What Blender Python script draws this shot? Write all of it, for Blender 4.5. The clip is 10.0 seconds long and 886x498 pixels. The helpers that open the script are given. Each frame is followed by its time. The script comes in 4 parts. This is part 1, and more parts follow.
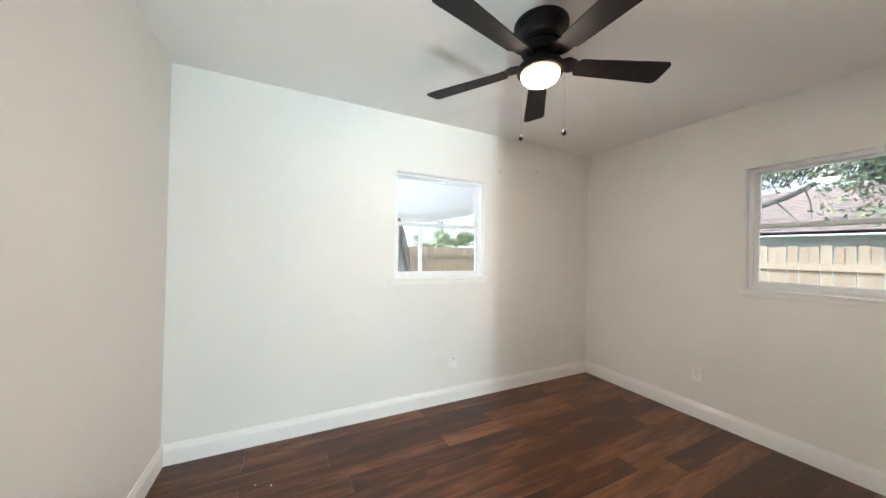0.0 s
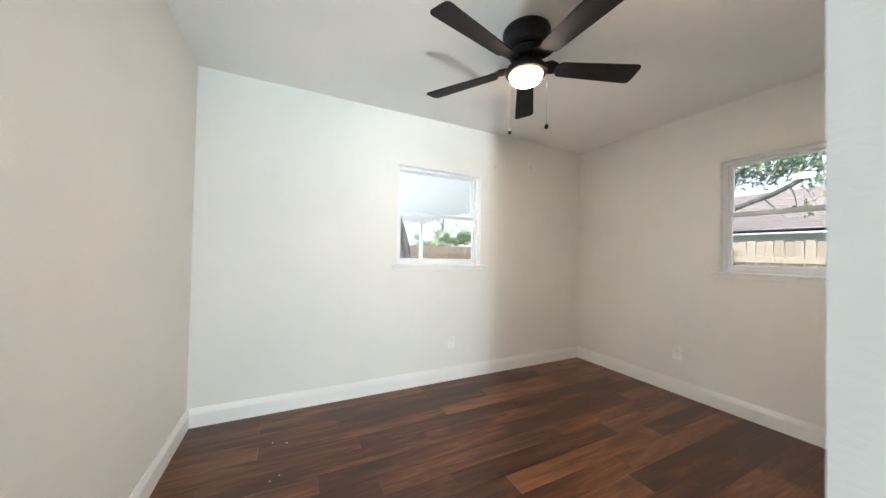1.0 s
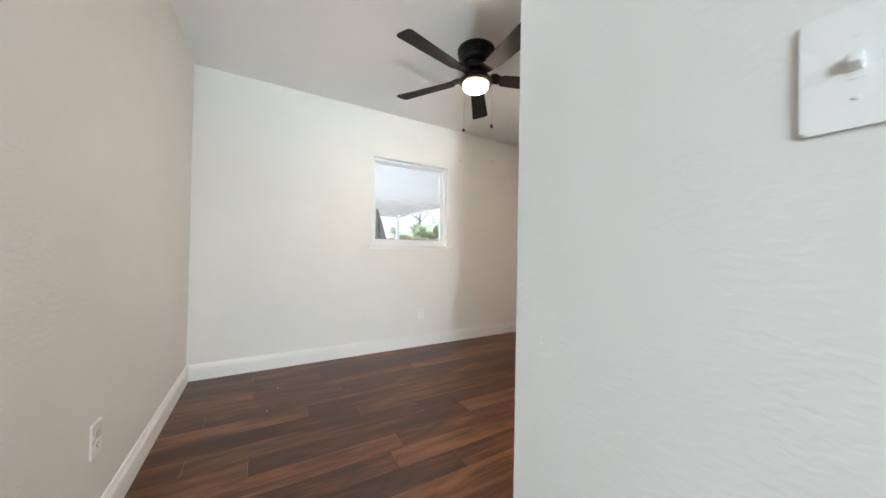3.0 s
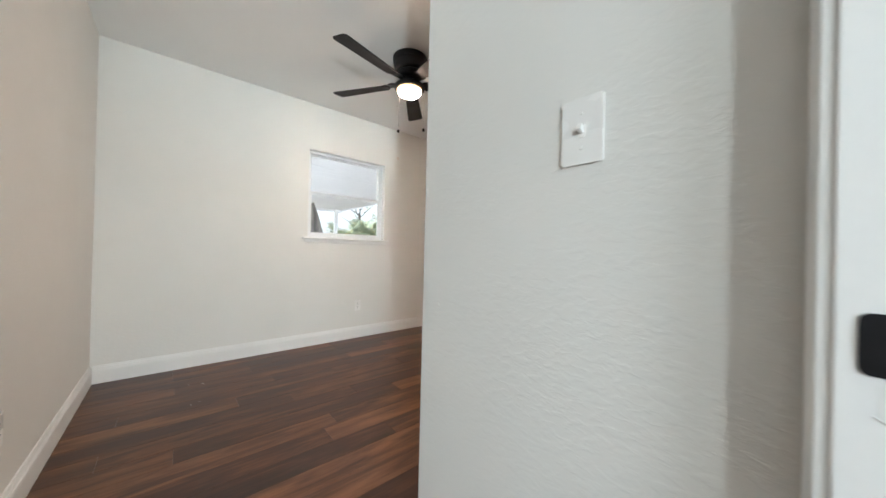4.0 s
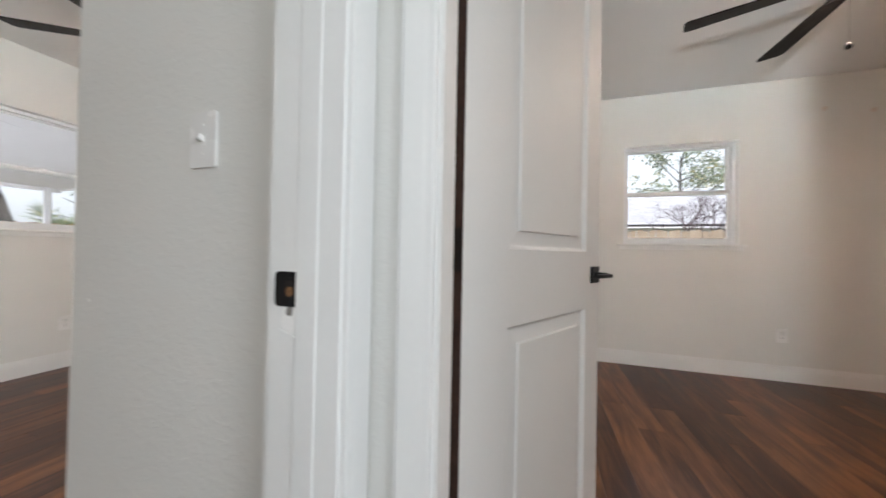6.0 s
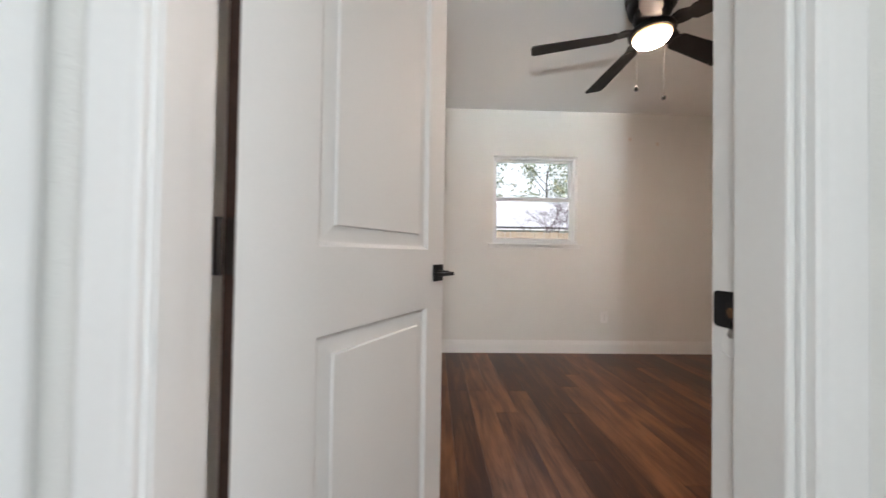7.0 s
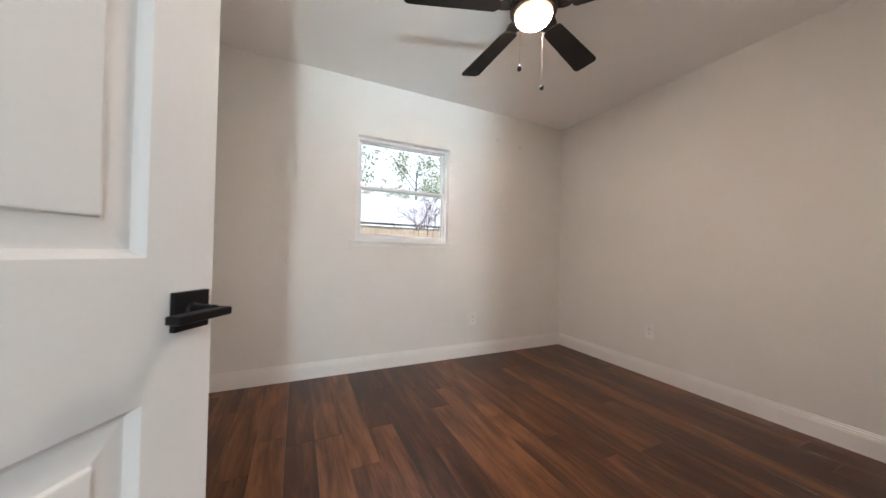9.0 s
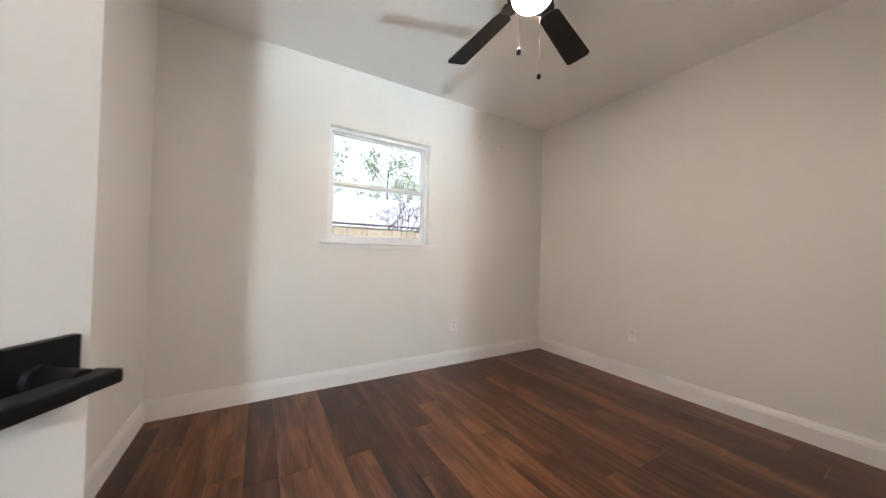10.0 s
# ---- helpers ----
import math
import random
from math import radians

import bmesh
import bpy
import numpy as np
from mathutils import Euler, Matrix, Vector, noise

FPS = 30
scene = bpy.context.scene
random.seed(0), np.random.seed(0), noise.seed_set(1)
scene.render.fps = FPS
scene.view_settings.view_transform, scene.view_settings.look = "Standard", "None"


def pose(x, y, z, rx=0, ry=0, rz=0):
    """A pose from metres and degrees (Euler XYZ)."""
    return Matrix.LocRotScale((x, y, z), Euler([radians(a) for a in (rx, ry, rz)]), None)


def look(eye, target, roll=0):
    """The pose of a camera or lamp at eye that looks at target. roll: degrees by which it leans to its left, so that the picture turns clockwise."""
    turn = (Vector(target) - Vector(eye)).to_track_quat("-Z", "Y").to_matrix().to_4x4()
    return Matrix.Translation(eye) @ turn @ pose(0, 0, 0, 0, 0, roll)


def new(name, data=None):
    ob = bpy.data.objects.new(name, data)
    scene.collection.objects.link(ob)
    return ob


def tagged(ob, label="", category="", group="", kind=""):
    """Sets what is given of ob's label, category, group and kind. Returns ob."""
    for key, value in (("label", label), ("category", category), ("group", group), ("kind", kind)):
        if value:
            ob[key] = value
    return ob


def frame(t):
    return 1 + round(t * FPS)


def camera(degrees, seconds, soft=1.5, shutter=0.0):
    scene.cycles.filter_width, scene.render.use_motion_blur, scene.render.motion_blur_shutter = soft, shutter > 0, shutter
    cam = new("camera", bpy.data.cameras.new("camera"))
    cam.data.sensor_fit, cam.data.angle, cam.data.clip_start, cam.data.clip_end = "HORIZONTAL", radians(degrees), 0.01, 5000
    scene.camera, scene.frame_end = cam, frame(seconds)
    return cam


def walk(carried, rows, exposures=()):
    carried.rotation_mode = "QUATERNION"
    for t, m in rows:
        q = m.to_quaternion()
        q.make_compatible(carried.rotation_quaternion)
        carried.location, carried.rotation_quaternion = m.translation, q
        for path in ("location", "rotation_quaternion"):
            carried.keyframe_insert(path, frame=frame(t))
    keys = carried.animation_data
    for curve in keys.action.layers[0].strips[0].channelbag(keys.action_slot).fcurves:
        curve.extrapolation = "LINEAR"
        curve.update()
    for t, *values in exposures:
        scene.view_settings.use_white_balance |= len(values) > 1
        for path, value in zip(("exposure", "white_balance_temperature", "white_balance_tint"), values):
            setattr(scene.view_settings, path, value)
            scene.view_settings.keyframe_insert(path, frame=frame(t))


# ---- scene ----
cam = camera(110.1, 10.0, shutter=0.4)
PATH = [
    (0, (0.166, -0.375, 1.317), (1.056, 1.416, 1.338), 1.1),
    (0.5, (0.134, -0.475, 1.258), (1.014, 1.321, 1.284), 1.0),
    (1, (0.094, -0.567, 1.194), (0.979, 1.226, 1.226), 1.1),
    (1.5, (0.088, -0.662, 1.140), (0.960, 1.137, 1.164), 1.1),
    (2.2, (0.069, -0.834, 1.072), (0.927, 0.972, 1.095), 1.2),
    (3.5, (-0.062, -1.076, 1.008), (1.111, 0.543, 1.021), 1.1),
    (4, (-0.074, -1.182, 0.993), (1.239, 0.327, 1.002), 1.4),
    (4.5, (-0.09, -1.283, 0.985), (1.341, 0.114, 0.993), 1.3),
    (5, (-0.076, -1.397, 0.983), (1.538, -0.216, 0.987), 1.3),
    (5.5, (-0.047, -1.498, 0.99), (1.723, -0.567, 0.989), 1.3),
    (6, (-0.006, -1.602, 0.982), (1.904, -1.01, 1.004), 1.1),
    (6.2, (0.01, -1.638, 0.978), (1.957, -1.182, 1.011), 1.0),
    (7.3, (0.155, -1.801, 0.983), (2.137, -2.073, 1.007), 0.8),
    (7.5, (0.196, -1.82, 0.984), (2.148, -2.253, 1.009), 0.7),
    (8, (0.301, -1.862, 0.995), (2.169, -2.578, 1.019), 1.0),
    (8.5, (0.416, -1.89, 0.991), (2.249, -2.689, 1.017), 0.9),
    (9, (0.561, -1.91, 1.007), (2.372, -2.759, 1.029), 1.3),
    (9.5, (0.654, -1.918, 1.011), (2.439, -2.819, 1.037), 1.3),
    (10, (0.762, -1.914, 1.016), (2.484, -2.93, 1.049), 1.4),
]
walk(cam, [(t, look(eye, target, roll)) for t, eye, target, roll in PATH],
     exposures=[(0, 1.86, 5560, 0.5), (2.2, 1.74, 5620, 3), (4.5, 1.33, 5880, 5), (6, 1.0, 6020, 9.5), (7.5, 1.3, 6000, 9.5), (9, 1.43, 5780, 7), (10, 1.55, 5720, 5)])

# ---- light and world ----
world = bpy.data.worlds.new("overcast_sky")
scene.world = world
world.use_nodes = True
wn = world.node_tree.nodes
sky = wn.new("ShaderNodeTexSky")
sky.sky_type = "NISHITA"
sky.sun_disc = False
sky.sun_elevation, sky.sun_rotation = radians(50), radians(290)
sky.air_density, sky.dust_density, sky.ozone_density = 1.0, 6.0, 0.6
wn["Background"].inputs["Strength"].default_value = 0.14
pale = wn.new("ShaderNodeHueSaturation")
pale.inputs["Saturation"].default_value, pale.inputs["Value"].default_value = 0.22, 1.2
world.node_tree.links.new(sky.outputs[0], pale.inputs["Color"])
cloud_deck = wn.new("ShaderNodeMix")               # an even layer of cloud over the clear sky
cloud_deck.data_type = "RGBA"
cloud_deck.inputs["Factor"].default_value = 0.5
cloud_deck.inputs["B"].default_value = (5.5, 5.5, 5.6, 1)
world.node_tree.links.new(pale.outputs[0], cloud_deck.inputs["A"])
world.node_tree.links.new(cloud_deck.outputs["Result"], wn["Background"].inputs["Color"])

sun = new("sun", bpy.data.lights.new("sun", "SUN"))
sun.data.energy, sun.data.angle, sun.data.color = 0.9, radians(14), (1.0, 0.96, 0.9)
sun.matrix_world = look((-7, -2.5, 9), (0, 0, 0))


def fill_light(name, place, target, width, height, watts, color):
    """An added area light in an unseen opening, to brighten the hall and doorways."""
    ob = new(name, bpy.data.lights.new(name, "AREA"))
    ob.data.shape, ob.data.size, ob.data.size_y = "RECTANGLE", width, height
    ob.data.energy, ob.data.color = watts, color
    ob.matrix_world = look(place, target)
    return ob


COOL_FILL = (0.93, 0.98, 1.0)
# cool fill lights set in made-up openings west and south of the hall
fill_light("fill_west", (-4.55, -2.05, 1.42), (0.5, -1.95, 1.40), 1.3, 1.2, 7, COOL_FILL)
fill_light("fill_south", (-1.42, -5.46, 1.40), (-0.55, 0.0, 1.35), 2.9, 1.3, 60, COOL_FILL)


def stand_in_light(name, kind, watts, target, shares, degrees=60):
    """An added light with no body, fixed in the hall in place of one carried behind the camera; its mixed falloff
    carries far with little spill close by; it throws the shadows of jambs and blades.
    """
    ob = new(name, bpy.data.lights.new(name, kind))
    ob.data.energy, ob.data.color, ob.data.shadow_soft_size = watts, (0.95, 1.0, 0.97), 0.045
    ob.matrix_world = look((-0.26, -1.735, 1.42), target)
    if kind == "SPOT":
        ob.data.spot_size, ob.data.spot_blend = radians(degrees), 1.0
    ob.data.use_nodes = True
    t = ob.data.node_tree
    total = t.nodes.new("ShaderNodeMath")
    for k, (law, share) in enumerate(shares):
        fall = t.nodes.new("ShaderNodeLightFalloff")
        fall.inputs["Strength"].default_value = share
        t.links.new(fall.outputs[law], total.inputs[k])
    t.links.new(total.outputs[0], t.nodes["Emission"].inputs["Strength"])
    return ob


# fixed stand-in for a light that moves along behind the camera
stand_in_light("stand_in_light", "POINT", 10.0, (1.0, -1.7, 1.42), (("Linear", 0.22), ("Constant", 0.22)))
# two spots added only to brighten the bedroom ceilings
stand_in_light("ceiling_fill_east", "SPOT", 5.6, (1.65, -2.62, 2.44), (("Linear", 0.0), ("Constant", 1.0)), 62)
stand_in_light("ceiling_fill_north", "SPOT", 2.8, (0.55, 0.35, 2.44), (("Linear", 0.0), ("Constant", 1.0)), 60)


# ---- materials ----
def nodes_of(name):
    m = bpy.data.materials.new(name)
    m.use_nodes = True
    t = m.node_tree
    return m, t, t.nodes["Principled BSDF"]


def link(t, a, b):
    t.links.new(a, b)


def noise_node(t, scale, detail=4.0, rough=0.55, vector=None):
    n = t.nodes.new("ShaderNodeTexNoise")
    n.inputs["Scale"].default_value, n.inputs["Detail"].default_value, n.inputs["Roughness"].default_value = scale, detail, rough
    if vector is not None:
        link(t, vector, n.inputs["Vector"])
    return n


def coords(t, scale=(1, 1, 1), kind="Object"):
    c = t.nodes.new("ShaderNodeTexCoord")
    m = t.nodes.new("ShaderNodeMapping")
    m.inputs["Scale"].default_value = scale
    link(t, c.outputs[kind], m.inputs["Vector"])
    return m.outputs[0]


def ramp(t, source, stops):
    r = t.nodes.new("ShaderNodeValToRGB")
    while len(r.color_ramp.elements) < len(stops):
        r.color_ramp.elements.new(0.5)
    for e, (p, c) in zip(r.color_ramp.elements, stops):
        e.position, e.color = p, (*c, 1)
    link(t, source, r.inputs[0])
    return r.outputs[0]


def bump(t, bsdf, height, strength, distance):
    b = t.nodes.new("ShaderNodeBump")
    b.inputs["Strength"].default_value, b.inputs["Distance"].default_value = strength, distance
    link(t, height, b.inputs["Height"])
    link(t, b.outputs[0], bsdf.inputs["Normal"])


def surface(name, dark, light, scale=6.0, rough=0.6, metal=0.0, grain=60.0, relief=0.0005, strength=0.3, rough_span=0.1):
    """A painted or natural surface: colour that drifts at two scales, and fine relief."""
    m, t, b = nodes_of(name)
    v = coords(t)
    big, fine = noise_node(t, scale, 3, vector=v), noise_node(t, grain, 5, vector=v)
    mix = t.nodes.new("ShaderNodeMath")
    mix.operation = "MULTIPLY_ADD"
    mix.inputs[1].default_value = 0.35
    link(t, fine.outputs[0], mix.inputs[0])
    half = t.nodes.new("ShaderNodeMath")
    half.operation = "MULTIPLY"
    half.inputs[1].default_value = 0.65
    link(t, big.outputs[0], half.inputs[0])
    link(t, half.outputs[0], mix.inputs[2])
    link(t, ramp(t, mix.outputs[0], [(0.3, dark), (0.7, light)]), b.inputs["Base Color"])
    mr = t.nodes.new("ShaderNodeMapRange")
    mr.inputs["To Min"].default_value, mr.inputs["To Max"].default_value = rough - rough_span, rough + rough_span
    link(t, big.outputs[0], mr.inputs["Value"])
    link(t, mr.outputs[0], b.inputs["Roughness"])
    b.inputs["Metallic"].default_value = metal
    if relief:
        bump(t, b, fine.outputs[0], strength, relief)
    return m


def wall_paint():
    """Cream flat paint over a hand-worked drywall texture."""
    m, t, b = nodes_of("wall_paint")
    v = coords(t)
    stretched = coords(t, (1.0, 1.0, 1.9))
    big = noise_node(t, 1.3, 3, vector=v)
    link(t, ramp(t, big.outputs[0], [(0.3, (0.745, 0.733, 0.700)), (0.7, (0.785, 0.773, 0.742))]), b.inputs["Base Color"])
    ridge = noise_node(t, 40, 3, 0.5, stretched)
    ridge.inputs["Distortion"].default_value = 0.45
    orange = noise_node(t, 150, 3, 0.5, v)
    rr = ramp(t, ridge.outputs[0], [(0.42, (0, 0, 0)), (0.66, (1, 1, 1))])
    add = t.nodes.new("ShaderNodeMath")
    add.operation = "MULTIPLY_ADD"
    add.inputs[1].default_value = 0.35
    link(t, orange.outputs[0], add.inputs[0])
    link(t, rr, add.inputs[2])
    bump(t, b, add.outputs[0], 0.33, 0.001)
    b.inputs["Roughness"].default_value = 0.62
    b.inputs["Specular IOR Level"].default_value = 0.35
    return m


def ceiling_paint():
    m, t, b = nodes_of("ceiling_paint")
    v = coords(t)
    big = noise_node(t, 1.0, 3, vector=v)
    link(t, ramp(t, big.outputs[0], [(0.3, (0.865, 0.858, 0.842)), (0.7, (0.895, 0.888, 0.872))]), b.inputs["Base Color"])
    k = noise_node(t, 55, 4, 0.6, v)
    bump(t, b, k.outputs[0], 0.35, 0.001)
    b.inputs["Roughness"].default_value = 0.8
    return m


def plank_wood():
    """Brown vinyl oak planks: tone, grain and knots shift from plank to plank."""
    m, t, b = nodes_of("plank_wood")
    info = t.nodes.new("ShaderNodeObjectInfo")
    tc = t.nodes.new("ShaderNodeTexCoord")
    off = t.nodes.new("ShaderNodeVectorMath")
    off.operation = "MULTIPLY_ADD"
    comb = t.nodes.new("ShaderNodeCombineXYZ")
    for i in range(3):
        link(t, info.outputs["Random"], comb.inputs[i])
    off.inputs[1].default_value = (37.0, 53.0, 11.0)
    link(t, comb.outputs[0], off.inputs[0])
    link(t, tc.outputs["Object"], off.inputs[2])

    def mapped(scale):
        mp = t.nodes.new("ShaderNodeMapping")
        mp.inputs["Scale"].default_value = scale
        link(t, off.outputs[0], mp.inputs["Vector"])
        return mp.outputs[0]

    grain = noise_node(t, 1.0, 6, 0.65, mapped((4.5, 80, 30)))
    grain.inputs["Distortion"].default_value = 0.5
    cloud = noise_node(t, 1.0, 4, 0.6, mapped((1.8, 12, 6)))
    cloud.inputs["Distortion"].default_value = 0.6
    knot = t.nodes.new("ShaderNodeTexVoronoi")
    knot.inputs["Scale"].default_value = 1.0
    link(t, mapped((2.2, 6.5, 3)), knot.inputs["Vector"])
    # weights: plank tone, clouding, grain
    s = t.nodes.new("ShaderNodeMath")
    s.operation = "MULTIPLY_ADD"
    s.inputs[1].default_value = 0.21
    link(t, info.outputs["Random"], s.inputs[0])
    c2 = t.nodes.new("ShaderNodeMath")
    c2.operation = "MULTIPLY_ADD"
    c2.inputs[1].default_value = 0.72
    link(t, cloud.outputs[0], c2.inputs[0])
    g2 = t.nodes.new("ShaderNodeMath")
    g2.operation = "MULTIPLY"
    g2.inputs[1].default_value = 0.31
    link(t, grain.outputs[0], g2.inputs[0])
    link(t, g2.outputs[0], c2.inputs[2])
    link(t, c2.outputs[0], s.inputs[2])
    col = ramp(t, s.outputs[0], [(0.44, (0.026, 0.0095, 0.0056)), (0.57, (0.052, 0.0190, 0.0094)), (0.67, (0.106, 0.0420, 0.0185)), (0.81, (0.200, 0.088, 0.039))])
    dark = ramp(t, knot.outputs["Distance"], [(0.0, (0.25, 0.2, 0.18)), (0.16, (1, 1, 1))])
    mul = t.nodes.new("ShaderNodeMix")
    mul.data_type, mul.blend_type = "RGBA", "MULTIPLY"
    mul.inputs["Factor"].default_value = 0.75
    link(t, col, mul.inputs["A"])
    link(t, dark, mul.inputs["B"])
    link(t, mul.outputs["Result"], b.inputs["Base Color"])
    mr = t.nodes.new("ShaderNodeMapRange")
    mr.inputs["To Min"].default_value, mr.inputs["To Max"].default_value = 0.25, 0.40
    link(t, cloud.outputs[0], mr.inputs["Value"])
    link(t, mr.outputs[0], b.inputs["Roughness"])
    b.inputs["Specular IOR Level"].default_value = 0.36
    bump(t, b, grain.outputs[0], 0.18, 0.0005)
    return m


def bark_like(name, dark, light, scale):
    m, t, b = nodes_of(name)
    n = noise_node(t, 1.0, 6, 0.65, coords(t, (scale, scale, scale * 0.18)))
    link(t, ramp(t, n.outputs[0], [(0.35, dark), (0.65, light)]), b.inputs["Base Color"])
    bump(t, b, n.outputs[0], 0.8, 0.02)
    b.inputs["Roughness"].default_value = 0.9
    return m


def leaf_stuff(name, dark, light):
    m, t, b = nodes_of(name)
    g = t.nodes.new("ShaderNodeNewGeometry")
    link(t, ramp(t, g.outputs["Random Per Island"], [(0.0, dark), (0.8, light), (1.0, (light[0] * 1.9, light[1] * 1.4, light[2]))]), b.inputs["Base Color"])
    b.inputs["Roughness"].default_value = 0.5
    return m


def fence_wood():
    m, t, b = nodes_of("fence_pine")
    info = t.nodes.new("ShaderNodeObjectInfo")
    n = noise_node(t, 1.0, 5, 0.6, coords(t, (30, 30, 3)))
    s = t.nodes.new("ShaderNodeMath")
    s.operation = "MULTIPLY_ADD"
    s.inputs[1].default_value = 0.25
    link(t, info.outputs["Random"], s.inputs[0])
    link(t, n.outputs[0], s.inputs[2])
    link(t, ramp(t, s.outputs[0], [(0.35, (0.27, 0.19, 0.135)), (0.7, (0.36, 0.275, 0.205)), (1.0, (0.43, 0.35, 0.275))]), b.inputs["Base Color"])
    b.inputs["Roughness"].default_value = 0.8
    bump(t, b, n.outputs[0], 0.4, 0.002)
    return m


def shingles(name, dark, light, patch):
    """Mineral shingles: tone shifts from shingle to shingle, with weathered patches."""
    m, t, b = nodes_of(name)
    g = t.nodes.new("ShaderNodeNewGeometry")
    v = coords(t)
    n, wear = noise_node(t, 14, 5, 0.7, v), noise_node(t, 2.6, 4, 0.6, v)
    s = t.nodes.new("ShaderNodeMath")
    s.operation = "MULTIPLY_ADD"
    s.inputs[1].default_value = 0.5
    link(t, g.outputs["Random Per Island"], s.inputs[0])
    link(t, n.outputs[0], s.inputs[2])
    col = ramp(t, s.outputs[0], [(0.3, dark), (1.0, light)])
    mix = t.nodes.new("ShaderNodeMix")
    mix.data_type = "RGBA"
    link(t, ramp(t, wear.outputs[0], [(0.45, (0, 0, 0)), (0.7, (0.8, 0.8, 0.8))]), mix.inputs["Factor"])
    link(t, col, mix.inputs["A"])
    mix.inputs["B"].default_value = (*patch, 1)
    link(t, mix.outputs["Result"], b.inputs["Base Color"])
    b.inputs["Roughness"].default_value = 0.9
    bump(t, b, n.outputs[0], 0.6, 0.01)
    return m


def glowing(name, rim, core, low, high):
    """Frosted glass lit from inside: dim and warm at its rim, bright where the bulbs hang."""
    m, t, b = nodes_of(name)
    b.inputs["Base Color"].default_value = (0.9, 0.88, 0.84, 1)
    c = t.nodes.new("ShaderNodeTexCoord")
    sep = t.nodes.new("ShaderNodeSeparateXYZ")
    link(t, c.outputs["Object"], sep.inputs[0])
    mr = t.nodes.new("ShaderNodeMapRange")
    mr.interpolation_type = "SMOOTHSTEP"
    mr.inputs["From Min"].default_value, mr.inputs["From Max"].default_value = -0.243, -0.278
    mr.inputs["To Min"].default_value, mr.inputs["To Max"].default_value = low, high
    link(t, sep.outputs["Z"], mr.inputs["Value"])
    link(t, mr.outputs[0], b.inputs["Emission Strength"])
    up = t.nodes.new("ShaderNodeMapRange")
    up.inputs["From Min"].default_value, up.inputs["From Max"].default_value = -0.243, -0.278
    link(t, sep.outputs["Z"], up.inputs["Value"])
    link(t, ramp(t, up.outputs[0], [(0.0, rim), (0.7, core)]), b.inputs["Emission Color"])
    b.inputs["Roughness"].default_value = 0.35
    return m


def clear_glass():
    m, t, b = nodes_of("window_glass")
    b.inputs["Base Color"].default_value = (0.97, 0.99, 0.98, 1)
    b.inputs["Transmission Weight"].default_value = 1.0
    b.inputs["Roughness"].default_value = 0.0
    b.inputs["IOR"].default_value = 1.45
    return m


WALL, CEIL, WOOD, GLASS = wall_paint(), ceiling_paint(), plank_wood(), clear_glass()
TRIM = surface("trim_paint", (0.805, 0.80, 0.785), (0.845, 0.84, 0.825), 3, 0.44, grain=90, relief=0.0003, strength=0.2)
DOOR = surface("door_paint", (0.76, 0.75, 0.735), (0.80, 0.79, 0.775), 2, 0.56, grain=120, relief=0.0003, strength=0.25)
VINYL = surface("window_vinyl", (0.78, 0.79, 0.80), (0.82, 0.83, 0.84), 3, 0.35, grain=90, relief=0.0)
PLASTIC = surface("plate_plastic", (0.83, 0.82, 0.80), (0.86, 0.85, 0.83), 8, 0.28, grain=200, relief=0.0)
# near-black colour that stands for the shade inside holes and slots
SLOT = surface("hole_shade", (0.010, 0.009, 0.009), (0.022, 0.020, 0.019), 8, 0.6, relief=0.0)
BLACK = surface("black_metal", (0.006, 0.006, 0.007), (0.013, 0.013, 0.014), 20, 0.45, metal=0.3, grain=300, relief=0.0002, strength=0.15)
FANBLACK = surface("fan_black", (0.005, 0.005, 0.006), (0.010, 0.010, 0.011), 9, 0.42, metal=0.1, grain=200, relief=0.0001, strength=0.1)
BLADE = surface("blade_black_oak", (0.0045, 0.004, 0.0045), (0.009, 0.008, 0.0085), 12, 0.62, grain=140, relief=0.0004, strength=0.3)
BOWL = glowing("lit_glass_bowl", (1.0, 0.50, 0.18), (1.0, 0.745, 0.575), 1.2, 116.0)
BRASS = surface("chain_nickel", (0.07, 0.06, 0.05), (0.11, 0.10, 0.085), 30, 0.6, metal=0.0, relief=0.0)
# coloured dark so the hinges sink into the shade of the door gap
HINGE = surface("hinge_gap_dark", (0.035, 0.024, 0.020), (0.06, 0.045, 0.038), 30, 0.5, metal=0.5, relief=0.0)
RAWWOOD = surface("raw_wood", (0.05, 0.022, 0.010), (0.26, 0.13, 0.055), 60, 0.8, grain=250, relief=0.0006)
SPACKLE = surface("spackle", (0.68, 0.59, 0.52), (0.77, 0.70, 0.64), 60, 0.8, relief=0.0003)
SUBFLOOR = surface("subfloor", (0.018, 0.012, 0.009), (0.03, 0.02, 0.014), 8, 0.9)
SIDING = surface("exterior_siding", (0.60, 0.61, 0.60), (0.68, 0.69, 0.68), 2, 0.7, grain=30)
HOUSEWALL = surface("neighbour_wall", (0.40, 0.44, 0.47), (0.47, 0.51, 0.54), 2, 0.75, grain=40)
SOFFIT = surface("porch_white", (0.83, 0.82, 0.86), (0.88, 0.87, 0.90), 2, 0.55, grain=40)
GRASS = surface("lawn", (0.14, 0.14, 0.075), (0.28, 0.25, 0.16), 1.4, 0.95, grain=25, relief=0.02, strength=0.7)
for black in (BLADE, FANBLACK, BLACK, SLOT):
    black.node_tree.nodes["Principled BSDF"].inputs["Specular IOR Level"].default_value = 0.28
BARK = bark_like("tree_bark", (0.025, 0.024, 0.024), (0.30, 0.28, 0.27), 9)
TWIG = bark_like("twig_bark", (0.06, 0.04, 0.045), (0.13, 0.09, 0.10), 14)
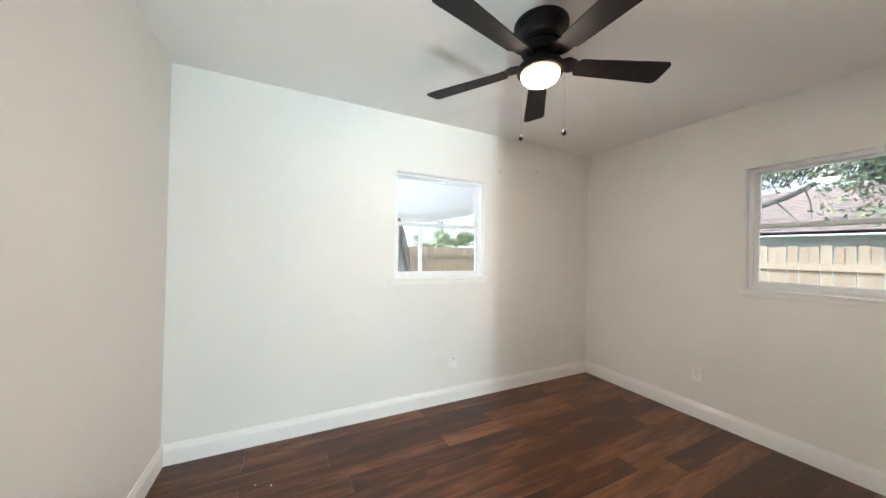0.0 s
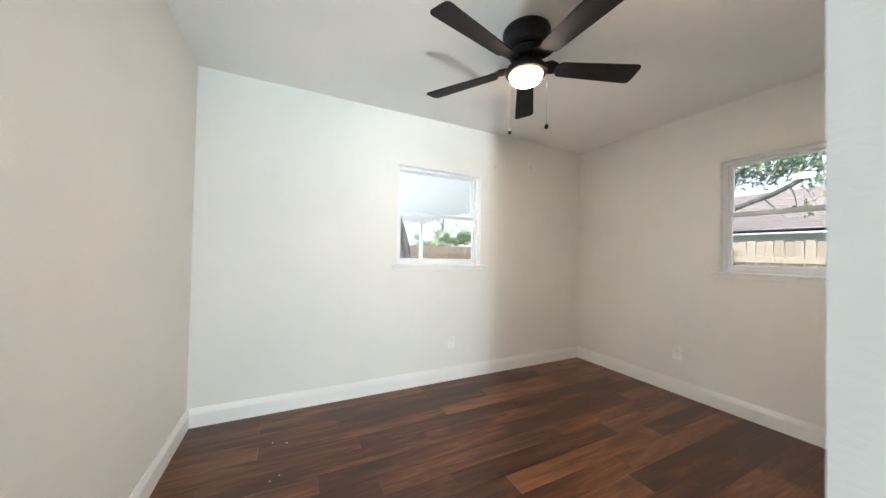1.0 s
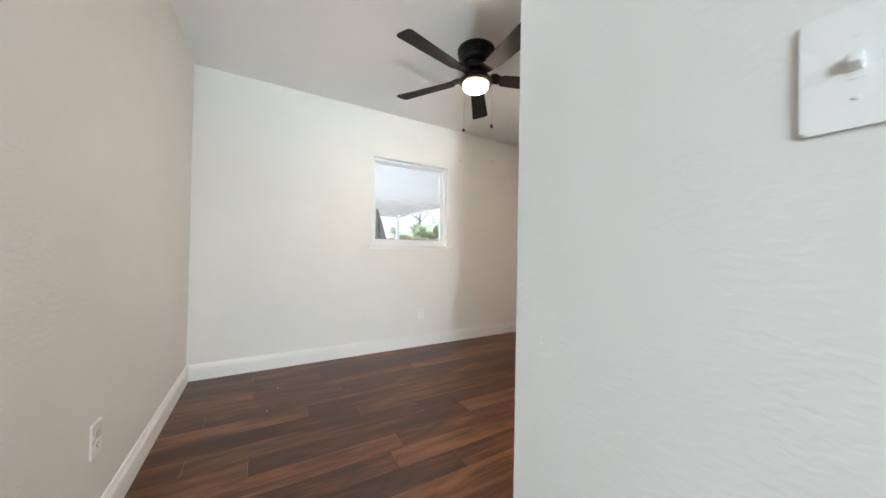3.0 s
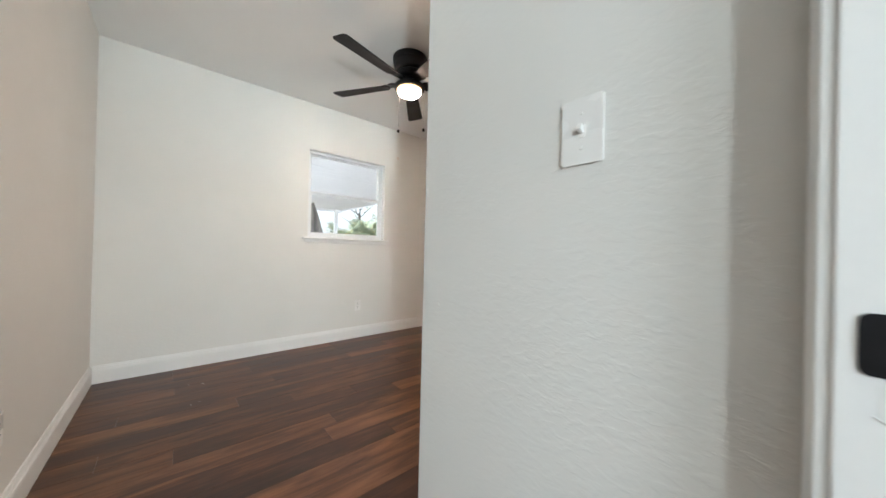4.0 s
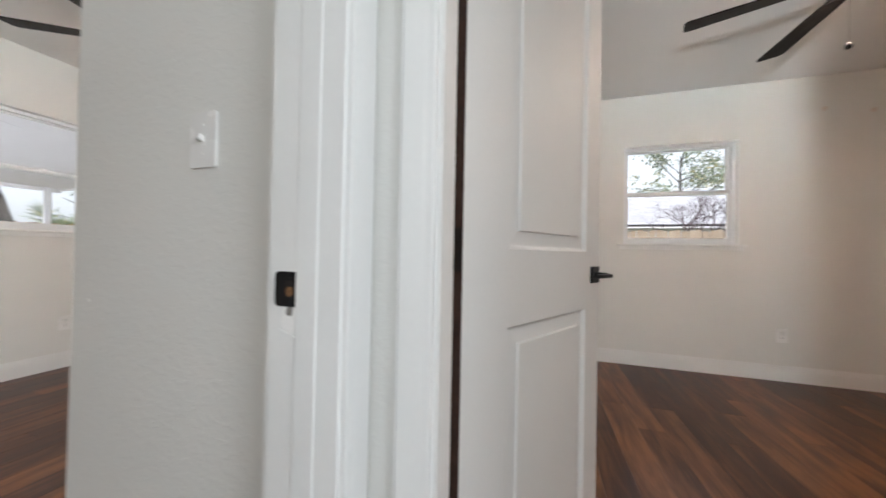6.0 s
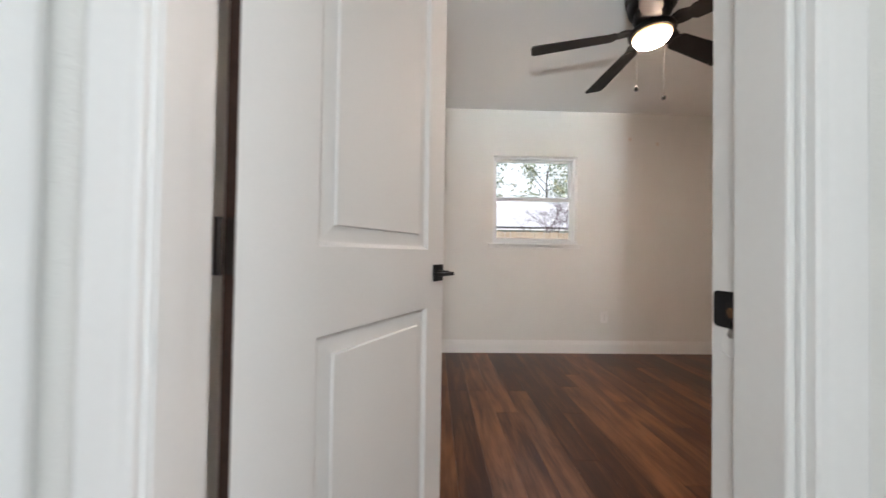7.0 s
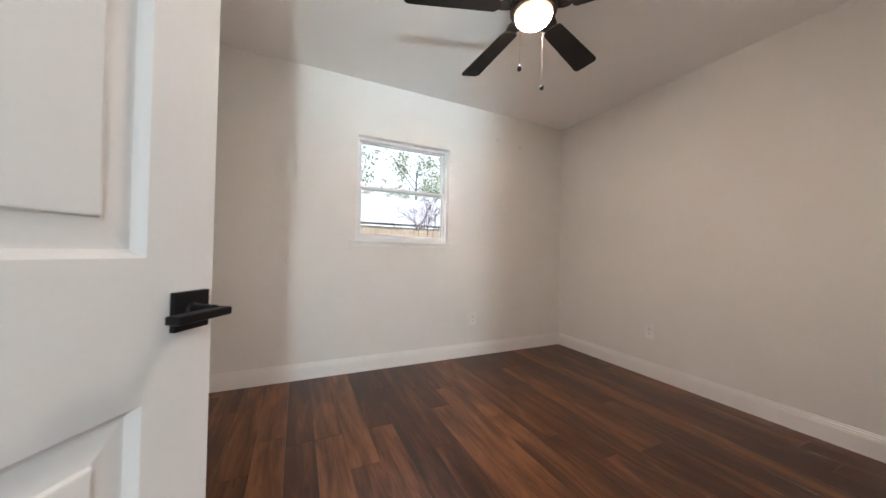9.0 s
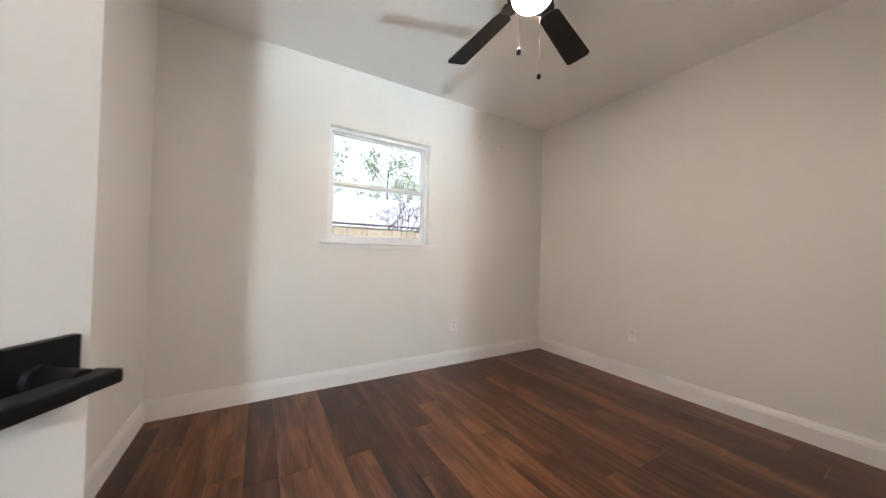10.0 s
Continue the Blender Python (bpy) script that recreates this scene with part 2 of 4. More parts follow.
LIMB = bark_like("limb_bark", (0.07, 0.065, 0.06), (0.20, 0.19, 0.18), 14)
LEAF = leaf_stuff("leaf_green", (0.06, 0.095, 0.06), (0.18, 0.23, 0.14))
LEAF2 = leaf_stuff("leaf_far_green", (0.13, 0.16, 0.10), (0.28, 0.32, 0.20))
PALM = leaf_stuff("palm_green", (0.16, 0.20, 0.13), (0.36, 0.41, 0.28))
FENCE = fence_wood()
ROOF = shingles("roof_shingle", (0.10, 0.072, 0.066), (0.25, 0.19, 0.175), (0.29, 0.20, 0.18))
PALE_ROOF = shingles("pale_roof_shingle", (0.36, 0.345, 0.37), (0.47, 0.455, 0.48), (0.50, 0.485, 0.505))


# ---- building helpers ----
def part(name, bm, material, parent=None, label="", smooth=False):
    """Links a bmesh as one mesh object, under a thing or a part."""
    me = bpy.data.meshes.new(name)
    bmesh.ops.recalc_face_normals(bm, faces=bm.faces)
    bm.to_mesh(me)
    bm.free()
    me.materials.append(material)
    if smooth:
        me.polygons.foreach_set("use_smooth", [True] * len(me.polygons))
    ob = new(name, me)
    if parent is not None:
        ob.parent = parent
    if label:
        tagged(ob, label)
    return ob


def empty(name, m=None):
    ob = new(name)
    ob.empty_display_size = 0.1
    if m is not None:
        ob.matrix_world = m
    return ob


def add_box(bm, x0, y0, z0, x1, y1, z1, bevel=0.0):
    vs = [bm.verts.new((x, y, z)) for z in (z0, z1) for x, y in ((x0, y0), (x1, y0), (x1, y1), (x0, y1))]
    fs = [bm.faces.new([vs[i] for i in q]) for q in ((3, 2, 1, 0), (4, 5, 6, 7), (0, 1, 5, 4), (1, 2, 6, 5), (2, 3, 7, 6), (3, 0, 4, 7))]
    if bevel:
        es = list({e for f in fs for e in f.edges})
        bmesh.ops.bevel(bm, geom=es, offset=bevel, segments=2, affect="EDGES", profile=0.5)


def box(x0, y0, z0, x1, y1, z1, bevel=0.0):
    bm = bmesh.new()
    add_box(bm, x0, y0, z0, x1, y1, z1, bevel)
    return bm


def lathe(profile, steps=32):
    """A turned shape from (radius, height) pairs."""
    bm = bmesh.new()
    rings = []
    for r, z in profile:
        if r < 1e-5:
            rings.append([bm.verts.new((0, 0, z))])
        else:
            rings.append([bm.verts.new((r * math.cos(2 * math.pi * i / steps), r * math.sin(2 * math.pi * i / steps), z)) for i in range(steps)])
    for a, b in zip(rings, rings[1:]):
        for i in range(steps):
            j = (i + 1) % steps
            if len(a) == 1 and len(b) > 1:
                bm.faces.new((a[0], b[i], b[j]))
            elif len(b) == 1 and len(a) > 1:
                bm.faces.new((a[i], a[j], b[0]))
            elif len(a) > 1:
                bm.faces.new((a[i], a[j], b[j], b[i]))
    return bm


def tube(bm, points, radii, sides=8):
    """A tapered tube along points, added to bm."""
    rings = []
    for k, (p, r) in enumerate(zip(points, radii)):
        p = Vector(p)
        d = (Vector(points[min(k + 1, len(points) - 1)]) - Vector(points[max(k - 1, 0)])).normalized()
        u = d.orthogonal().normalized()
        if rings:
            u = (last - d * last.dot(d)).normalized()
        last = u
        w = d.cross(u)
        rings.append([bm.verts.new(p + r * (math.cos(2 * math.pi * i / sides) * u + math.sin(2 * math.pi * i / sides) * w)) for i in range(sides)])
    for a, b in zip(rings, rings[1:]):
        for i in range(sides):
            bm.faces.new((a[i], a[(i + 1) % sides], b[(i + 1) % sides], b[i]))
    bm.faces.new(rings[0][::-1])
    bm.faces.new(rings[-1])


def outline_solid(points, depth, z0=0.0):
    """A flat outline in x and y, given thickness from z0 up."""
    bm = bmesh.new()
    low = [bm.verts.new((x, y, z0)) for x, y in points]
    high = [bm.verts.new((x, y, z0 + depth)) for x, y in points]
    n = len(points)
    bm.faces.new(low[::-1])
    bm.faces.new(high)
    for i in range(n):
        bm.faces.new((low[i], low[(i + 1) % n], high[(i + 1) % n], high[i]))
    return bm


def rounded(w, h, r, steps=5):
    pts = []
    for cx, cy, a0 in ((w / 2 - r, h / 2 - r, 0), (-w / 2 + r, h / 2 - r, 90), (-w / 2 + r, -h / 2 + r, 180), (w / 2 - r, -h / 2 + r, 270)):
        for i in range(steps + 1):
            a = radians(a0 + 90 * i / steps)
            pts.append((cx + r * math.cos(a), cy + r * math.sin(a)))
    return pts


def wall(name, x0, y0, x1, y1, label, openings=(), along="x", z1=2.44, z0=-0.02):
    """A wall of full thickness with openings (a0, a1, low, high) along its length."""
    bm = bmesh.new()
    lo, hi = (x0, x1) if along == "x" else (y0, y1)

    def piece(a0, a1, b0, b1):
        if a1 - a0 < 1e-4 or b1 - b0 < 1e-4:
            return
        if along == "x":
            add_box(bm, a0, y0, b0, a1, y1, b1)
        else:
            add_box(bm, x0, a0, b0, x1, a1, b1)

    at = lo
    for a0, a1, b0, b1 in sorted(openings):
        piece(at, a0, z0, z1)
        piece(a0, a1, z0, b0)
        piece(a0, a1, b1, z1)
        at = a1
    piece(at, hi, z0, z1)
    return tagged(part(name, bm, WALL), label, "wall", kind="structure")


# ---- the shell of the two bedrooms and the hall ----
XW, XE, YN = -0.498, 3.195, 2.047          # west, east and north faces of the first bedroom
XS, YS = 0.463, -0.484                     # switch wall and the first bedroom's south face
YB, YBS = -1.352, -4.62                    # north and south faces of the second bedroom
HALL_N, HALL_S = -1.330, -2.315
WALL_A = 0.125                            # thickness of the wall round the first doorway
WIN_A = (0.932, 1.80, 1.09, 1.98)
WIN_R = (-0.19, 0.685, 1.09, 1.98)
WIN_B = (-3.200, -2.338, 1.09, 1.98)

CREAM = "cream painted drywall with a hand-worked texture"
wall("wall_north", XW - 0.15, YN, XE, YN + 0.17, CREAM + ", a window in it", [WIN_A])
wall("wall_east", XE, YBS - 0.15, XE + 0.17, YN + 0.17, CREAM + ", two windows in it", [WIN_R, WIN_B], along="y")
wall("wall_west", XW - 0.15, HALL_N + WALL_A, XW, YN, CREAM, along="y")
wall("wall_switch", XS, HALL_N, XS + 0.11, YS, CREAM + ", beside the bedroom door", along="y")
wall("wall_south", XS + 0.11, YS - 0.11, XE, YS, CREAM)
wall("wall_closet", 0.577, YB, XE, YB + 0.11, CREAM)
wall("wall_door_first", XW - 0.15, HALL_N, XS, HALL_N + WALL_A, CREAM + ", around a doorway", [(-0.406, 0.392, -0.02, 2.06)])
wall("wall_door_second", 0.455, YBS, 0.568, HALL_N, CREAM + ", around a doorway", [(-2.215, -1.405, -0.02, 2.06)], along="y")
wall("wall_end", 0.455, YBS - 0.15, XE, YBS, CREAM)
wall("wall_hall_north", -4.7, HALL_N, XW - 0.15, HALL_N + WALL_A, CREAM)
# unseen wall; its added opening steers the south fill light past the open door
wall("wall_hall_south", -4.6, HALL_S - 0.12, 0.455, HALL_S, CREAM + ", an unseen wide opening added to pass light", [(-2.67, 0.018, -0.02, 2.06)])
wall("wall_outer_west", -4.7, HALL_N + WALL_A, -4.6, YN + 0.17, CREAM, along="y")
wall("wall_outer_north", -4.6, YN, XW - 0.15, YN + 0.17, CREAM)
# unseen room, added with openings that hold the two fill lights
wall("wall_living_west", -4.7, -5.6, -4.6, HALL_N, CREAM + ", an unseen opening added for a fill light in it", [(-2.75, -1.38, 0.8, 2.04)], along="y")
wall("wall_living_south", -4.6, -5.6, 0.455, -5.5, CREAM + ", an unseen opening added for a fill light in it", [(-2.42, 0.12, 0.73, 2.07)])
wall("wall_living_east", 0.455, -5.6, 0.575, YBS - 0.15, CREAM, along="y")

ceil = part("ceiling", box(-4.7, -5.6, 2.44, XE + 0.17, YN + 0.17, 2.6), CEIL)
tagged(ceil, "off-white painted ceiling, lightly textured", "ceiling", kind="structure")
floor = part("floor", box(-4.7, -5.6, -0.3, XE + 0.17, YN + 0.17, -0.012), SUBFLOOR)
tagged(floor, "dark brown vinyl plank floor laid lengthwise", "floor", kind="structure")


# ---- trim: baseboards, casings and jambs ----
def moulding(name, a, b, side, label, height=0.125):
    """A stepped baseboard from a to b on the floor; side is the way it faces."""
    prof = [(0, 0), (0.0150, 0), (0.0150, 0.088), (0.0135, 0.092), (0.0135, 0.098), (0.0105, 0.101), (0.0105, 0.109), (0.0070, 0.114), (0.0045, height), (0, height)]
    bm = bmesh.new()
    rows = []
    for p in (a, b):
        rows.append([bm.verts.new((p[0] + side[0] * d, p[1] + side[1] * d, z)) for d, z in prof])
    n = len(prof)
    for i in range(n):
        bm.faces.new((rows[0][i], rows[0][(i + 1) % n], rows[1][(i + 1) % n], rows[1][i]))
    bm.faces.new(rows[0])
    bm.faces.new(rows[1][::-1])
    return tagged(part(name, bm, TRIM), label, "baseboard", kind="structure")


BB = "white painted baseboard with a stepped top"
moulding("baseboard", (XW + 0.0152, YN), (XE - 0.0152, YN), (0, -1), BB)
moulding("baseboard", (XE, YN), (XE, YS), (-1, 0), BB)
moulding("baseboard", (XW, YN), (XW, HALL_N + WALL_A), (1, 0), BB)
moulding("baseboard", (XE, YB), (XE, YBS), (-1, 0), BB)
moulding("baseboard", (0.60, YB), (XE - 0.0152, YB), (0, -1), BB)
moulding("baseboard", (0.60, YBS), (XE - 0.0152, YBS), (0, 1), BB)


def casing_strip(bm, width, height, thick=0.016):
    """An upright casing board in local x (across), y (thickness, outwards) and z, its inner edge at x = 0."""
    prof = [(0, 0), (0, 0.0095), (0.004, 0.0115), (0.013, 0.012), (0.020, 0.0134), (0.036, 0.0150), (width - 0.008, thick), (width - 0.002, thick - 0.002), (width, thick - 0.006), (width, 0)]
    low = [bm.verts.new((x, y, 0)) for x, y in prof]
    high = [bm.verts.new((x, y, height)) for x, y in prof]
    n = len(prof)
    for i in range(n):
        bm.faces.new((low[i], low[(i + 1) % n], high[(i + 1) % n], high[i]))
    bm.faces.new(low[::-1])
    bm.faces.new(high)


def doorway(name, m, width, depth, stop_at, label, sides=("in", "out"), cut=0.0, proud=0.011):
    """Jambs, stops and casings in local space: x across the opening from 0 to width, y through the wall from 0 to depth, z up."""
    top = empty(name, m)
    tagged(top, label, "door frame", kind="structure")
    H, T = 2.04, 0.018
    part("jamb", box(-T, cut, -0.01, 0, depth, H, 0.0015), TRIM, top)
    part("jamb", box(width, 0, -0.01, width + T, depth, H, 0.0015), TRIM, top)
    part("head_jamb", box(-T, 0, H, width + T, depth, H + T, 0.0015), TRIM, top)
    s0, s1 = stop_at
    part("stop", box(0, s0 + cut, 0, 0.011 if not cut else 0.003, s1, H, 0.001), TRIM, top)
    part("stop", box(width - proud, s0, 0, width, s1, H, min(0.003, proud * 0.6)), TRIM, top)
    part("head_stop", box(0.011, s0, H - 0.011, width - 0.011, s1, H, 0.003), TRIM, top)
    for which in sides:
        y, turn = (0.0, -1) if which == "in" else (depth, 1)
        for x, flip in ((0.0 - 0.005, -1), (width + 0.005, 1)):
            bm = bmesh.new()
            casing_strip(bm, 0.060, H + 0.06)
            for v in bm.verts:
                v.co = Vector((x + flip * v.co.x, y + turn * v.co.y, v.co.z))
            part("casing", bm, TRIM, top)
        bm = bmesh.new()
        casing_strip(bm, 0.060, width + 0.01)
        for v in bm.verts:
            v.co = Vector((-0.005 + v.co.z, y + turn * v.co.y, H + 0.005 + v.co.x))
        part("head_casing", bm, TRIM, top)
    return top


# first bedroom's doorway: local x runs along world x, local y from the bedroom to the hall
frame_a = doorway("door_1", pose(-0.388, HALL_N + WALL_A + 0.002, 0) @ Matrix.Diagonal((1, -1, 1, 1)), 0.762, WALL_A + 0.004, (0.052, 0.090), "white painted door frame with casings, its door out of sight", proud=0.003)
# second bedroom's doorway: local x runs south, local y from the bedroom to the hall
B_IN = 0.570
MB = Matrix(((0, -1, 0, B_IN), (-1, 0, 0, -1.452), (0, 0, 1, 0), (0, 0, 0, 1)))
frame_b = doorway("door_2", MB, 0.741, 0.117, (0.044, 0.112), "white painted door frame with casings, its door standing open", sides=("out",), cut=0.024)
# wide cased opening across the hall, unseen, added to pass the south fill light
doorway("door_3", pose(-2.652, HALL_S + 0.002, 0) @ Matrix.Diagonal((1, -1, 1, 1)), 2.652, 0.124, (0.05, 0.09), "unseen white cased opening, added to pass light into the hall", sides=("in",))


def strike_plate(top, x, facing, y_room, z):
    """A black strike plate let into a jamb, its lip bent towards the room, with the raw wood of the latch hole in it."""
    soft = rounded(0.043, 0.053, 0.007)
    pts = [(a, b) for a, b in soft if a <= 0] + [(a, b) for a, b in rounded(0.043, 0.053, 0.003) if a > 0]
    pts.sort(key=lambda p: math.atan2(p[1], p[0]))
    hole = rounded(0.016, 0.026, 0.003, 3)
    yc = y_room + 0.022
    bm = bmesh.new()
    outer = [bm.verts.new((x + facing * 0.0022, yc + a, z + b)) for a, b in pts]
    inner = [bm.verts.new((x + facing * 0.0022, yc + 0.006 + a, z + b)) for a, b in hole]
    back = [bm.verts.new((x - facing * 0.001, yc + a, z + b)) for a, b in pts]
    n = len(pts)
    for i in range(n):
        bm.faces.new((outer[i], outer[(i + 1) % n], back[(i + 1) % n], back[i]))
    eo = [bm.edges.get((outer[i], outer[(i + 1) % n])) for i in range(n)]
    ei = [bm.edges.new((inner[i], inner[(i + 1) % len(hole)])) for i in range(len(hole))]
    bmesh.ops.triangle_fill(bm, edges=eo + ei, use_beauty=True)
    plate = part("strike_plate", bm, BLACK, top, "black metal strike plate with a raw wood latch hole")
    # the jamb has no recess: a dark plate paints the hole's shade
    lo, hi = sorted((x + facing * 0.0008, x + facing * 0.0014))
    part("latch_hole_shade", box(lo, yc - 0.003, z - 0.014, hi, yc + 0.015, z + 0.014), SLOT, plate)
    bm = bmesh.new()
    random.seed(12)
    rim = []
    for i in range(16):
        a = 2 * math.pi * i / 16
        k = random.uniform(0.85, 1.08)
        rim.append(bm.verts.new((x + facing * 0.0017, yc + 0.0055 + 0.0068 * k * math.cos(a), z - 0.0035 + 0.0085 * k * math.sin(a))))
    bm.faces.new(rim)
    part("bare_wood", bm, RAWWOOD, plate)
    for dz in (-0.021, 0.021):
        bm = lathe([(0.0038, 0), (0.0034, 0.0012), (0.0, 0.0015)], 12)
        bmesh.ops.transform(bm, matrix=pose(x + facing * 0.0022, yc + 0.006, z + dz) @ pose(0, 0, 0, 0, 90 * facing, 0), verts=bm.verts)
        part("screw", bm, BLACK, plate)
    # scraped paint under the plate
    random.seed(5)
    bm = bmesh.new()
    ring = []
    for i in range(18):
        a = 2 * math.pi * i / 18
        ring.append(bm.verts.new((x + facing * 0.0007, yc + 0.005 + (0.013 + 0.004 * random.random()) * math.cos(a), z - 0.047 + (0.019 + 0.005 * random.random()) * math.sin(a))))
    bm.faces.new(ring)
    part("paint_scar", bm, surface("paint_scar", (0.86, 0.85, 0.83), (0.9, 0.89, 0.87), 40, 0.3, grain=150, relief=0.001, strength=0.7), top, "scraped patch of glossier white paint")
    bm = bmesh.new()
    tube(bm, [Vector((x + facing * 0.001, yc - 0.012 + 0.032 * k, z - 0.060 - 0.013 * k ** 0.7)) for k in (0, 0.2, 0.4, 0.6, 0.8, 1.0)], [0.0004, 0.0009, 0.0013, 0.0015, 0.0011, 0.0004], 6)
    part("paint_burr", bm, TRIM, top, "curled ridge of white paint")
    bm = bmesh.new()
    ring = []
    for i in range(14):
        a = 2 * math.pi * i / 14
        ring.append(bm.verts.new((x + facing * 0.0011, yc + 0.006 + (0.005 + 0.003 * random.random()) * math.cos(a), z - 0.033 + (0.007 + 0.004 * random.random()) * math.sin(a))))
    bm.faces.new(ring)
    part("smudge", bm, surface("smudge", (0.10, 0.085, 0.08), (0.40, 0.37, 0.34), 180, 0.7, relief=0.0), top, "dark smudge of worn paint")


strike_plate(frame_a, 0.762, -1, 0.013, 0.922)
strike_plate(frame_b, 0.741, -1, 0.005, 0.906)


# ---- the open bedroom door ----
def panel_face(bm, w, h, panels, y, out):
    """One moulded face of a door at depth y: flat stiles and rails, and recessed panels with raised fields."""
    xs = [0, panels[0][0], panels[0][1], w]
    zs = [0]
    for _, _, b0, b1 in panels:
        zs += [b0, b1]
    zs.append(h)
    grid = {(i, j): bm.verts.new((x, y, z)) for i, x in enumerate(xs) for j, z in enumerate(zs)}
    for i in range(3):
        for j in range(len(zs) - 1):
            if i == 1 and j % 2 == 1:
                x0, x1, b0, b1 = xs[1], xs[2], zs[j], zs[j + 1]
                prev = [grid[i, j], grid[i + 1, j], grid[i + 1, j + 1], grid[i, j + 1]]
                for inset, deep in ((0.003, 0.0040), (0.006, 0.0085), (0.010, 0.0115), (0.014, 0.0115), (0.044, 0.0080), (0.046, 0.0025), (0.048, 0.0020)):
                    ring = [bm.verts.new((x, y - out * deep, z)) for x, z in ((x0 + inset, b0 + inset), (x1 - inset, b0 + inset), (x1 - inset, b1 - inset), (x0 + inset, b1 - inset))]
                    for k in range(4):
                        bm.faces.new((prev[k], prev[(k + 1) % 4], ring[(k + 1) % 4], ring[k]))
                    prev = ring
                bm.faces.new(prev)
            else:
                bm.faces.new((grid[i, j], grid[i + 1, j], grid[i + 1, j + 1], grid[i, j + 1]))


DOOR_W, DOOR_H, DOOR_T = 0.646, 2.02, 0.035
leaf_dir = 59.0
# local x along the leaf from the hinge, y towards the hall, z up
th = radians(leaf_dir)
dx, dy = math.sin(th), -math.cos(th)
nx, ny = -math.cos(th), -math.sin(th)
LEAF_FACE = (0.584, -1.4603)
origin = (LEAF_FACE[0] - DOOR_T * nx, LEAF_FACE[1] - DOOR_T * ny)
bedroom_door = empty("bedroom_door", Matrix(((dx, nx, 0, origin[0]), (dy, ny, 0, origin[1]), (0, 0, 1, 0.008), (0, 0, 0, 1))))
tagged(bedroom_door, "white two-panel moulded bedroom door standing half open", "door")
bm = bmesh.new()
PANELS = [(0.150, 0.550, 0.20, 0.806), (0.150, 0.550, 0.984, DOOR_H - 0.13)]
panel_face(bm, DOOR_W, DOOR_H, PANELS, DOOR_T, 1)
panel_face(bm, DOOR_W, DOOR_H, PANELS, 0.0, -1)
for (x0, x1, z0, z1) in ((0, 0, 0, DOOR_H), (DOOR_W, DOOR_W, 0, DOOR_H)):
    bm.faces.new([bm.verts.new(p) for p in ((x0, 0, z0), (x0, DOOR_T, z0), (x0, DOOR_T, z1), (x0, 0, z1))])
for z in (0, DOOR_H):
    bm.faces.new([bm.verts.new(p) for p in ((0, 0, z), (DOOR_W, 0, z), (DOOR_W, DOOR_T, z), (0, DOOR_T, z))])
bmesh.ops.remove_doubles(bm, verts=bm.verts, dist=1e-5)
part("leaf", bm, DOOR, bedroom_door)


def lever(parent, y, out, xc, z):
    ros = part("rosette", box(xc - 0.0265, min(y, y + out * 0.008), z - 0.0265, xc + 0.0265, max(y, y + out * 0.008), z + 0.0265, 0.0012), BLACK, parent, "square black rosette")
    bm = lathe([(0.0, 0), (0.0115, 0), (0.0090, 0.004), (0.0085, 0.034), (0.0, 0.034)], 20)
    bmesh.ops.transform(bm, matrix=pose(xc, y + out * 0.007, z) @ pose(0, 0, 0, -90 * out, 0, 0), verts=bm.verts)
    part("neck", bm, BLACK, ros)
    ya, yb = y + out * 0.034, y + out * 0.054
    part("lever", box(xc - 0.064, min(ya, yb), z - 0.0065, xc + 0.016, max(ya, yb), z + 0.0045, 0.002), BLACK, ros, "flat black lever")


lever(bedroom_door, DOOR_T, 1, 0.607, 0.911)
lever(bedroom_door, 0.0, -1, 0.607, 0.911)
part("latch_plate", box(DOOR_W, 0.005, 0.877, DOOR_W + 0.0012, 0.030, 0.933), BLACK, bedroom_door)
# raw door edge whose dark colour also carries the shade of the gap
part("bare_edge", box(-0.0003, 0.0012, 0.003, 0.0002, 0.0338, DOOR_H - 0.003), surface("bare_door_edge", (0.045, 0.022, 0.016), (0.10, 0.05, 0.035), 30, 0.8, grain=120), bedroom_door, "unpainted brown hinge edge, darkened for the shade of the gap")
for z in (0.22, 0.98, 1.80):
    hinge = part("hinge", box(-0.0016, 0.003, z - 0.044, -0.0004, 0.033, z + 0.044), HINGE, bedroom_door, "butt hinge coloured dark like the shaded gap")
    bm = lathe([(0.0, -0.046), (0.006, -0.046), (0.006, 0.046), (0.0, 0.046)], 12)
    bmesh.ops.transform(bm, matrix=pose(-0.006, -0.005, z), verts=bm.verts)
    part("knuckle", bm, HINGE, hinge)


